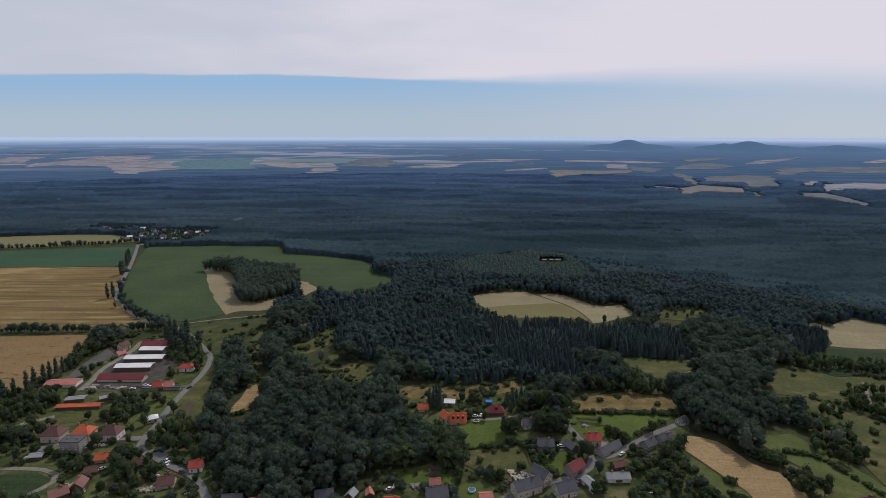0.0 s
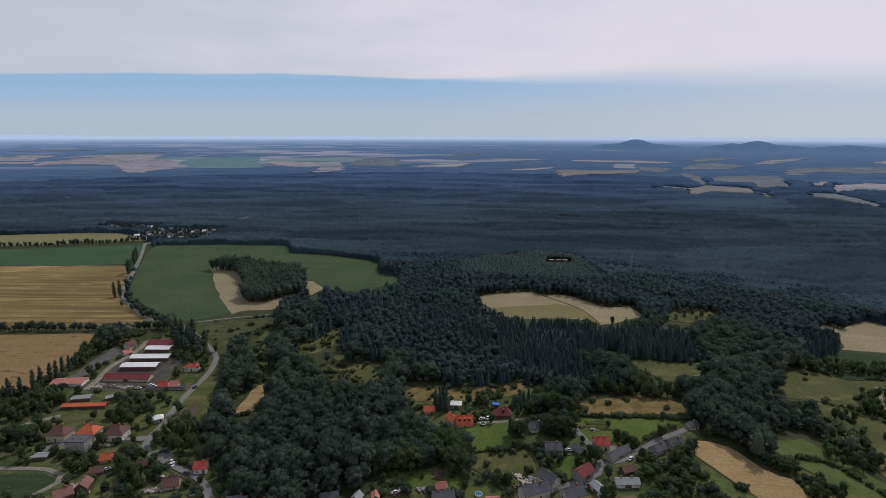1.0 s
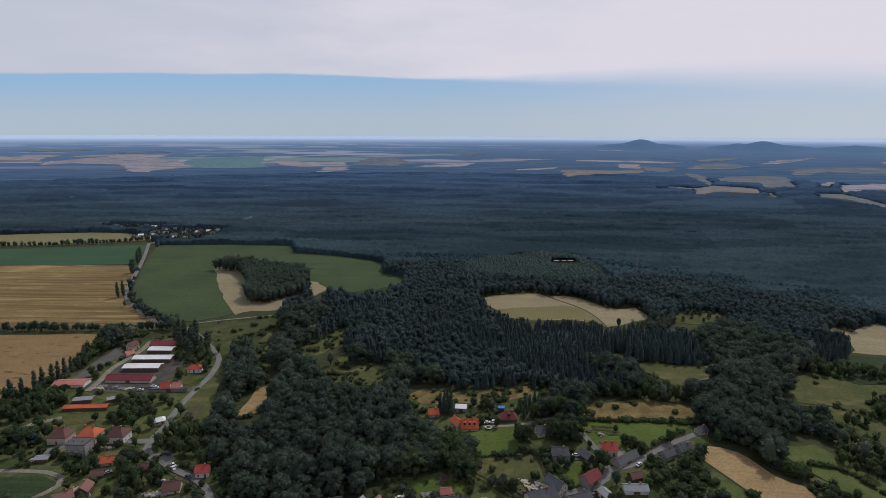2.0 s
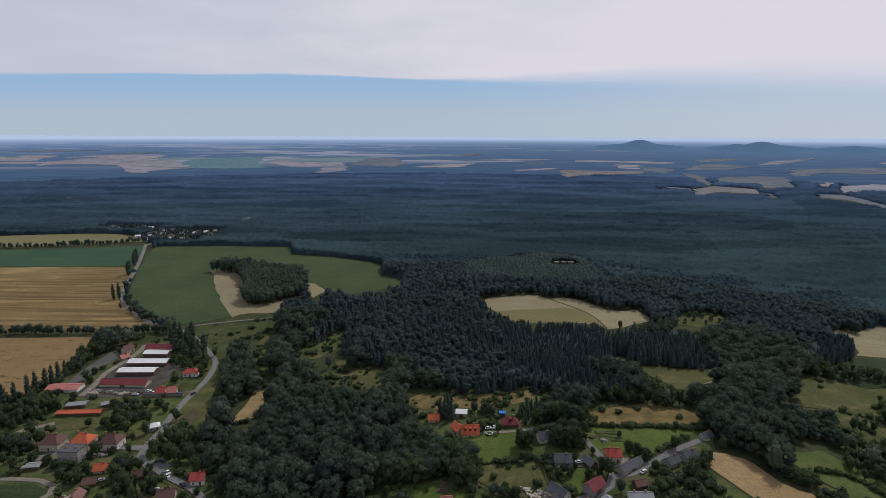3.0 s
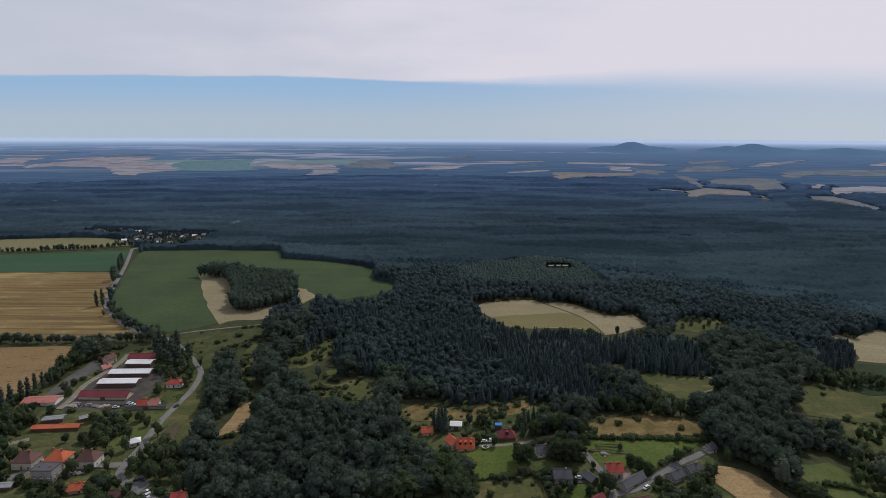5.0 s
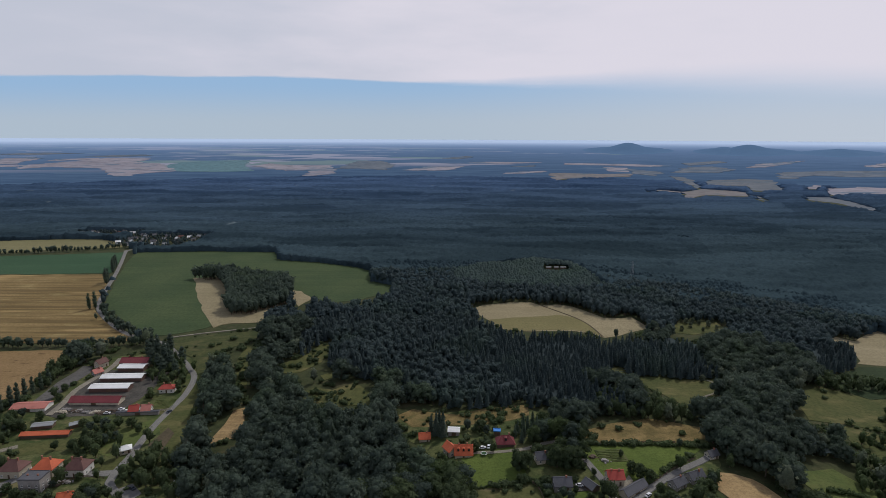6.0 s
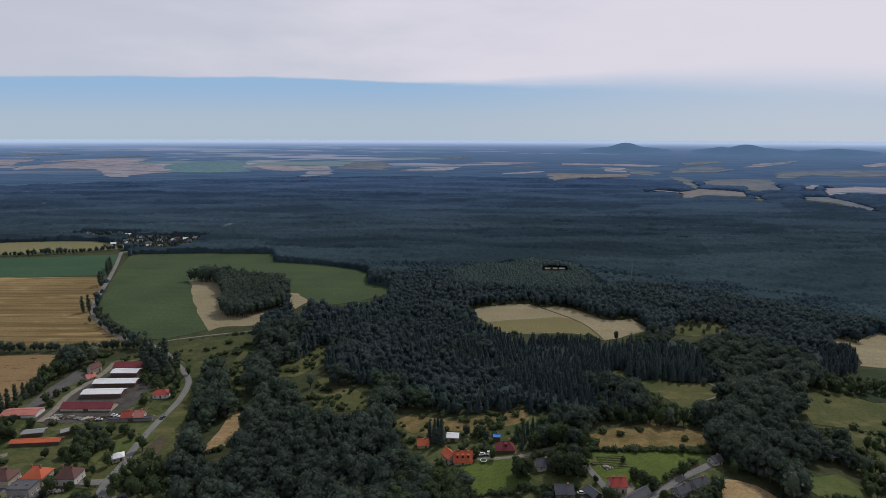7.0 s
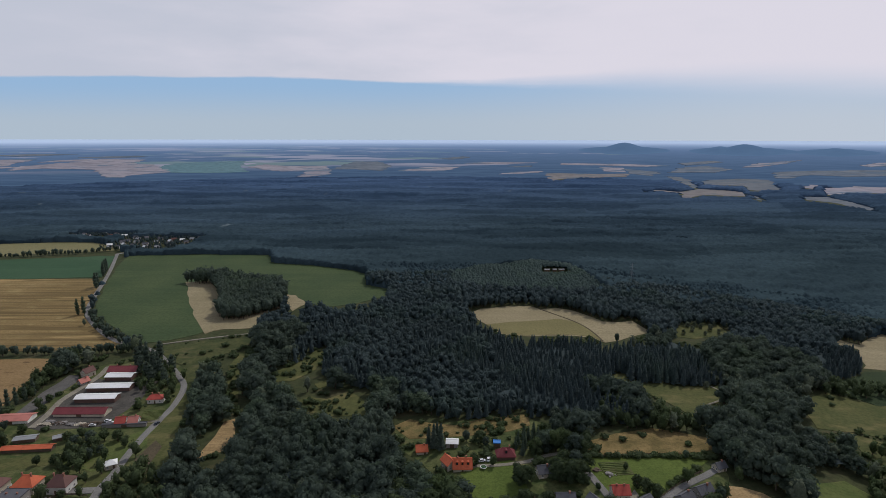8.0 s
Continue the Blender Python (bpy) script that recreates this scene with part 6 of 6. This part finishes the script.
def frustum(bm, lo, hi, inset, top):
    """A box from lo to hi whose upper face is drawn in by an inset, added to a bmesh."""
    low = [bm.verts.new((x, y, lo[2])) for x, y in ((lo[0], lo[1]), (hi[0], lo[1]), (hi[0], hi[1]), (lo[0], hi[1]))]
    up = [bm.verts.new((x, y, top)) for x, y in ((lo[0] + inset, lo[1] + inset * 0.4), (hi[0] - inset, lo[1] + inset * 0.4), (hi[0] - inset, hi[1] - inset * 0.4), (lo[0] + inset, hi[1] - inset * 0.4))]
    bm.faces.new(low[::-1]), bm.faces.new(up)
    for i in range(4):
        bm.faces.new((low[i], low[(i + 1) % 4], up[(i + 1) % 4], up[i]))


def car(label, m, x, y, turn, lift=0.42):
    """A parked car: body, glazed cabin, roof and four wheels."""
    top = new("car")
    top.matrix_basis = pose(x, y, float(terrain(x, y)) + lift, 0, 0, turn)
    tagged(top, label, "car", "parked cars")
    bm = bmesh.new()
    frustum(bm, (-2.1, -0.85, 0.35), (2.1, 0.85, 0.35), 0.06, 0.62)
    frustum(bm, (-2.04, -0.83, 0.62), (2.04, 0.83, 0.62), 0.12, 0.92)
    part("body", bm, m, top)
    bm = bmesh.new()
    frustum(bm, (-1.5, -0.76, 0.92), (1.0, 0.76, 0.92), 0.42, 1.40)
    cabin = part("cabin", bm, GLASS, top, "dark glazed cabin")
    bm = bmesh.new()
    frustum(bm, (-1.1, -0.60, 1.404), (0.6, 0.60, 1.404), 0.06, 1.46)
    part("roof", bm, m, top)
    for wx in (-1.3, 1.3):
        for wy in (-0.8, 0.8):
            bm = bmesh.new()
            bmesh.ops.create_cone(bm, cap_ends=True, segments=14, radius1=0.33, radius2=0.33, depth=0.22, matrix=pose(wx, wy, 0.33, 90))
            part("wheel", bm, RUBBER, top)
    return top


def pool(x, y, radius, label):
    """A round garden pool with a raised white rim."""
    top = new("swimming_pool")
    top.matrix_basis = pose(x, y, float(terrain(x, y)) + 0.45)
    tagged(top, label, "pool")
    bm = bmesh.new()
    bmesh.ops.create_cone(bm, cap_ends=True, segments=28, radius1=radius, radius2=radius, depth=0.9, matrix=pose(0, 0, 0.35))
    part("wall", bm, PLASTIC, top)
    bm = bmesh.new()
    bmesh.ops.create_cone(bm, cap_ends=True, segments=28, radius1=radius - 0.18, radius2=radius - 0.18, depth=0.04, matrix=pose(0, 0, 0.83))
    part("water", bm, WATER, top, "clear blue water")
    return top


def trampoline(x, y):
    """A round trampoline: a pale ring on legs with a green mat."""
    top = new("trampoline")
    top.matrix_basis = pose(x, y, float(terrain(x, y)) + 0.5)
    tagged(top, "round trampoline with a pale rim on the lawn", "trampoline")
    bm = bmesh.new()
    outer = [bm.verts.new((r * math.cos(a), r * math.sin(a), z)) for r, z in ((1.9, 0.86), (1.5, 0.90)) for a in [i * math.pi / 14 for i in range(28)]]
    for i in range(28):
        bm.faces.new((outer[i], outer[(i + 1) % 28], outer[28 + (i + 1) % 28], outer[28 + i]))
    bmesh.ops.solidify(bm, geom=bm.faces[:], thickness=0.08)
    part("rim", bm, PLASTIC, top)
    bm = bmesh.new()
    bmesh.ops.create_cone(bm, cap_ends=True, segments=28, radius1=1.5, radius2=1.5, depth=0.02, matrix=pose(0, 0, 0.8))
    part("mat", bm, BEET, top)
    for i in range(4):
        bm = bmesh.new()
        a = i * math.pi / 2 + 0.4
        box(bm, (1.7 * math.cos(a) - 0.04, 1.7 * math.sin(a) - 0.04, -0.3), (1.7 * math.cos(a) + 0.04, 1.7 * math.sin(a) + 0.04, 0.86))
        part("leg", bm, STEEL, top)


def fence(label, m, points, gap=2.4, tall=1.3):
    """A garden fence: posts and two rails along a line."""
    line = smooth_line(points, gap)
    first = drape(line[0].x, line[0].y, 0.3)
    top = new("fence")
    top.matrix_basis = Matrix.Translation(first)
    tagged(top, label, "fence")
    bm = bmesh.new()
    box(bm, (-0.06, -0.06, -0.4), (0.06, 0.06, tall))
    like = None
    for i, p in enumerate(line):
        q = drape(p.x, p.y, 0.3) - first
        if like is None:
            like = part("post", bm, m, top)
            like.matrix_basis = Matrix.Translation(q)
        else:
            share("post", like, top, Matrix.Translation(q))
    for z in (tall * 0.45, tall * 0.9):
        bm = bmesh.new()
        for p, s in zip(line, line[1:]):
            a, b = drape(p.x, p.y, 0.3 + z) - first, drape(s.x, s.y, 0.3 + z) - first
            side = Vector((b.y - a.y, a.x - b.x, 0)).normalized() * 0.03
            v = [bm.verts.new(c) for c in (a - side, a + side, b + side, b - side, a - side + Vector((0, 0, 0.35)), a + side + Vector((0, 0, 0.35)), b + side + Vector((0, 0, 0.35)), b - side + Vector((0, 0, 0.35)))]
            for f in ((3, 2, 1, 0), (4, 5, 6, 7), (0, 1, 5, 4), (1, 2, 6, 5), (2, 3, 7, 6), (3, 0, 4, 7)):
                bm.faces.new([v[k] for k in f])
        part("rail", bm, m, top)


def vegetable_beds(x, y, turn, length, rows):
    """A kitchen garden: raised strips of soil with leafy rows."""
    top = new("vegetable_garden")
    top.matrix_basis = pose(x, y, float(terrain(x, y)) + 0.3, 0, 0, turn)
    tagged(top, "kitchen garden with green rows on dark soil", "garden")
    bm = bmesh.new()
    box(bm, (-length / 2 - 0.6, -rows * 0.8 - 0.5, -0.6), (length / 2 + 0.6, rows * 0.8 + 0.5, 0.12))
    part("soil", bm, GRASS, top)
    rng = random.Random(int(x * 3 + y))
    for i in range(rows):
        bm = bmesh.new()
        v = (i - (rows - 1) / 2) * 1.6
        last = None
        for s in range(int(length / 0.9) + 1):
            u = -length / 2 + s * 0.9 + rng.uniform(-0.1, 0.1)
            h, w = rng.uniform(0.15, 0.4), rng.uniform(0.3, 0.5)
            ring = [bm.verts.new(c) for c in ((u, v - w, 0.11), (u, v - w * 0.7, 0.12 + h), (u, v + w * 0.7, 0.12 + h * 0.8), (u, v + w, 0.11))]
            if last:
                for a in range(3):
                    bm.faces.new((last[a], last[a + 1], ring[a + 1], ring[a]))
            else:
                bm.faces.new(ring)
            last = ring
        bm.faces.new(last[::-1])
        bmesh.ops.recalc_face_normals(bm, faces=bm.faces[:])
        part("vegetable_bed", bm, FRESH, top)


def junk_heap(x, y, wide, deep, seed, label):
    """A heap of boards, crates and scrap in a yard."""
    rng = random.Random(seed)
    bm = bmesh.new()
    for _ in range(40):
        size = Vector((rng.uniform(0.2, 1.0), rng.uniform(0.1, 0.45), rng.uniform(0.08, 0.35)))
        px, py = rng.gauss(0, wide / 4), rng.gauss(0, deep / 4)
        v = box(bm, (-size.x, -size.y, 0), (size.x, size.y, size.z * 2))
        m = pose(px, py, max(0, 0.5 - math.hypot(px / wide, py / deep)), rng.uniform(-12, 12), rng.uniform(-12, 12), rng.uniform(0, 180))
        bmesh.ops.transform(bm, matrix=m, verts=v)
    top = part("junk_heap", bm, JUNK[seed % 3], None)
    top.matrix_basis = pose(x, y, float(terrain(x, y)) + 0.3)
    return tagged(top, label, "scrap heap", kind="stuff")


def pylon(x, y, tall):
    """A lattice mast: four leaning legs, braces and three crossarms."""
    top = new("power_pylon")
    top.matrix_basis = pose(x, y, float(terrain(x, y)), 0, 0, 20)
    tagged(top, "thin grey steel lattice pylon rising from the woods", "pylon")

    def bar(name, a, b, thick):
        bm = bmesh.new()
        v, f = limb(a, b, thick)
        vs = [bm.verts.new(c) for c in v]
        for t in f:
            bm.faces.new([vs[i] for i in t])
        return part(name, bm, STEEL, top)

    for sx in (-1, 1):
        for sy in (-1, 1):
            bar("leg", (2.2 * sx, 2.2 * sy, -0.5), (0.3 * sx, 0.3 * sy, tall), 0.22)
    for i in range(6):
        z, z2 = tall * i / 6, tall * (i + 1) / 6
        w, w2 = 2.2 - 1.9 * i / 6, 2.2 - 1.9 * (i + 1) / 6
        bar("brace", (-w, -w, z), (w2, -w2, z2), 0.12)
        bar("brace", (w, -w, z), (-w2, -w2, z2), 0.12)
    for z, w in ((0.72, 4.5), (0.84, 5.5), (0.94, 3.5)):
        bar("crossarm", (-w, 0, tall * z), (w, 0, tall * z), 0.2)


JUNK = [WALL_WOOD, WALL_GREY, WALL_CREAM]

pylon(242, 714, 30)
for x, y, turn, m, label in (
    (20.3, 313.4, 10, CAR_WHITE, "white car parked above the lawn"),
    (23.9, 314.4, 80, CAR_WHITE, "white van parked above the lawn"),
    (-153.4, 273.4, -40, CAR_WHITE, "pale car parked at the road's edge"),
    (-163.3, 286.8, -30, CAR_DARK, "dark car parked at the road's edge"),
    (62.2, 237.9, 30, CAR_WHITE, "white car in front of the slate-roofed house"),
    (67.7, 245.0, 60, CAR_DARK, "dark car beside the long shed"),
    (70.4, 247.0, 60, CAR_RED, "red car beside the long shed"),
    (65.9, 275.9, 0, CAR_WHITE, "white car on the pale drive"),
    (48.7, 278.2, 15, CAR_WHITE, "white car behind the grey house"),
    (-214.8, 369.9, 5, CAR_WHITE, "white car in the farm yard"),
    (-217.2, 309.8, 70, CAR_DARK, "dark car beside a villa"),
    (-230.4, 304.0, 30, CAR_WHITE, "white car beside a villa"),
    (-26.8, 247.0, 20, CAR_WHITE, "white car beside an orange-roofed cottage"),
    (-141.5, 266.0, -35, CAR_DARK, "dark car standing beside the wall"),
    (-233.8, 282.3, 10, CAR_WHITE, "pale car by a garden shed"),
    (97.1, 268.0, 40, CAR_WHITE, "white van on the village lane"),
    (-183.9, 368.1, 75, CAR_DARK, "dark car on the country road"),
    (-159.7, 265.6, 25, CAR_WHITE, "white car beside the brown-roofed house"),
    (-153.4, 261.6, 60, CAR_WHITE, "white van beside the brown-roofed house"),
    (-186.8, 269.3, 40, CAR_WHITE, "white car behind the orange-roofed cottage"),
    (100.9, 236.6, 10, CAR_WHITE, "white car below the thicket"),
    (105.1, 235.9, 80, CAR_WHITE, "white van below the thicket"),
    (-154.7, 276.6, -40, CAR_WHITE, "pale car on the village street"),
    (68.8, 247.0, 30, CAR_DARK, "dark car beside the long shed"),
    (-141.9, 272.2, -30, CAR_DARK, "dark car on the village street"),
    (-223.9, 366.2, 10, CAR_WHITE, "white car at the edge of the farm yard"),
    (-217.4, 371.7, 10, CAR_WHITE, "white van at the edge of the farm yard"),
    (-143.3, 291.2, 80, CAR_WHITE, "white van under the roadside trees"),
):
    car(label, m, x, y, turn)
pool(14.6, 243.0, 1.8, "round blue garden pool with white rim")
pool(-23.5, 249.4, 1.8, "small blue garden pool with white rim")
trampoline(20.6, 306.9)
vegetable_beds(-192.8, 379.3, 8, 14, 9)
vegetable_beds(89.4, 303.0, 4, 14, 5)
vegetable_beds(92.7, 298.9, 4, 8, 3)
for x, y, w, d, seed, label in (
    (-244.4, 369.8, 9, 4, 1, "heaps of boards and crates behind the maroon barn"),
    (-233.1, 368.0, 10, 4, 2, "scrap metal heap behind the maroon barn"),
    (-223.9, 369.9, 8, 4, 3, "pale rubble heap behind the maroon barn"),
    (-253.8, 371.6, 7, 3, 4, "grey scrap heap in the farm yard"),
    (38.1, 250.7, 8, 5, 5, "building materials piled behind the farmhouse"),
    (34.0, 248.0, 6, 4, 6, "crates and boards piled behind the farmhouse"),
    (-150.0, 251.6, 7, 4, 7, "clutter beside the brown-roofed house"),
    (-153.9, 250.7, 5, 3, 8, "pale clutter beside the brown-roofed house"),
    (-5.5, 257.9, 6, 4, 9, "boards stacked at the edge of the lawn"),
    (84.3, 296.4, 4, 3, 10, "garden clutter by the meadow"),
    (-191.4, 254.6, 7, 5, 11, "rubble round the house being built"),
    (-26.7, 246.1, 6, 3, 12, "crates beside the cottage"),
    (-201.5, 292.8, 8, 3, 13, "boards and crates along the street"),
    (-128.2, 248.6, 6, 3, 14, "timber stacked by the road"),
    (-5.5, 261.7, 5, 4, 15, "pale boards and crates behind the dark-roofed house"),
    (-13.4, 248.6, 6, 4, 16, "scrap and crates in the cottage yard"),
    (-193.4, 254.6, 7, 5, 17, "white sacks and rubble beside the house being built"),
    (-191.1, 256.5, 6, 4, 18, "building materials beside the house being built"),
    (-155.2, 251.6, 7, 3, 19, "boards and crates along the fence"),
    (-149.9, 252.5, 6, 3, 20, "coloured crates along the fence"),
    (-246.5, 369.8, 9, 4, 21, "scrap machines in the farm yard"),
    (-237.2, 368.0, 9, 4, 22, "pale rubble in the farm yard"),
    (-255.6, 368.0, 8, 4, 23, "timber stacked in the farm yard"),
    (-228.5, 367.1, 8, 3, 24, "crates in the farm yard"),
    (-235.4, 280.1, 6, 3, 26, "pale clutter by a garden shed"),
    (-206.3, 289.8, 6, 3, 27, "boards stacked beside the street"),
    (42.2, 253.1, 6, 5, 28, "building materials behind the farmhouse"),
    (35.8, 255.3, 5, 4, 29, "crates on the dry grass behind the farmhouse"),
    (78.6, 300.5, 4, 3, 30, "garden clutter on the meadow"),
    (49.6, 278.1, 5, 3, 31, "white crates behind the grey house"),
):
    junk_heap(x, y, w, d, seed, label)
fence("weathered board fence along a garden path", WALL_WOOD, [(11.1, 263.0), (19.6, 254.8), (27.5, 245.5), (32.2, 237.1)])
fence("dark wooden fence behind the lawn", WALL_WOOD, [(42.9, 279.7), (45.7, 273.0), (46.9, 260.5), (48.3, 254.5)])
fence("wooden fence along the main road", WALL_WOOD, [(-167.3, 280.0), (-153.4, 270.2), (-136.7, 260.9), (-126.3, 252.2)])
fence("wooden fence round the villa gardens", WALL_WOOD, [(-204.2, 289.2), (-196.9, 296.4), (-182.7, 295.2)])
fence("pale fence round the kitchen garden", WALL_CREAM, [(-217.8, 366.2), (-197.8, 367.2), (-183.5, 371.7)])
fence("wooden fence along the meadow's edge", WALL_WOOD, [(76.0, 311.9), (97.3, 313.0), (130.0, 315.4)])
fence("wooden pasture fence beside the village lane", WALL_WOOD, [(104.0, 278.0), (120.8, 290.8), (134.2, 299.4)])
plot("paved_terrace", "pale paved terrace beside the red-roofed house", "paving", GRAVEL, [(88.3, 278.5), (93.1, 284.1), (93.7, 279.6), (89.0, 272.1), (82.6, 271.2)], 0.4, wood=True)
plot("paved_drive", "pale concrete drive beside the grey house", "paving", YARD, [(63.0, 277.2), (69.8, 277.9), (68.7, 272.6), (62.6, 271.9)], 0.4, wood=True)
plot("street_corner", "worn asphalt parking at the street corner", "paving", ASPHALT, [(-170.9, 286.8), (-165.7, 291.5), (-156.7, 283.3), (-159.1, 278.3)], 0.42, wood=True)
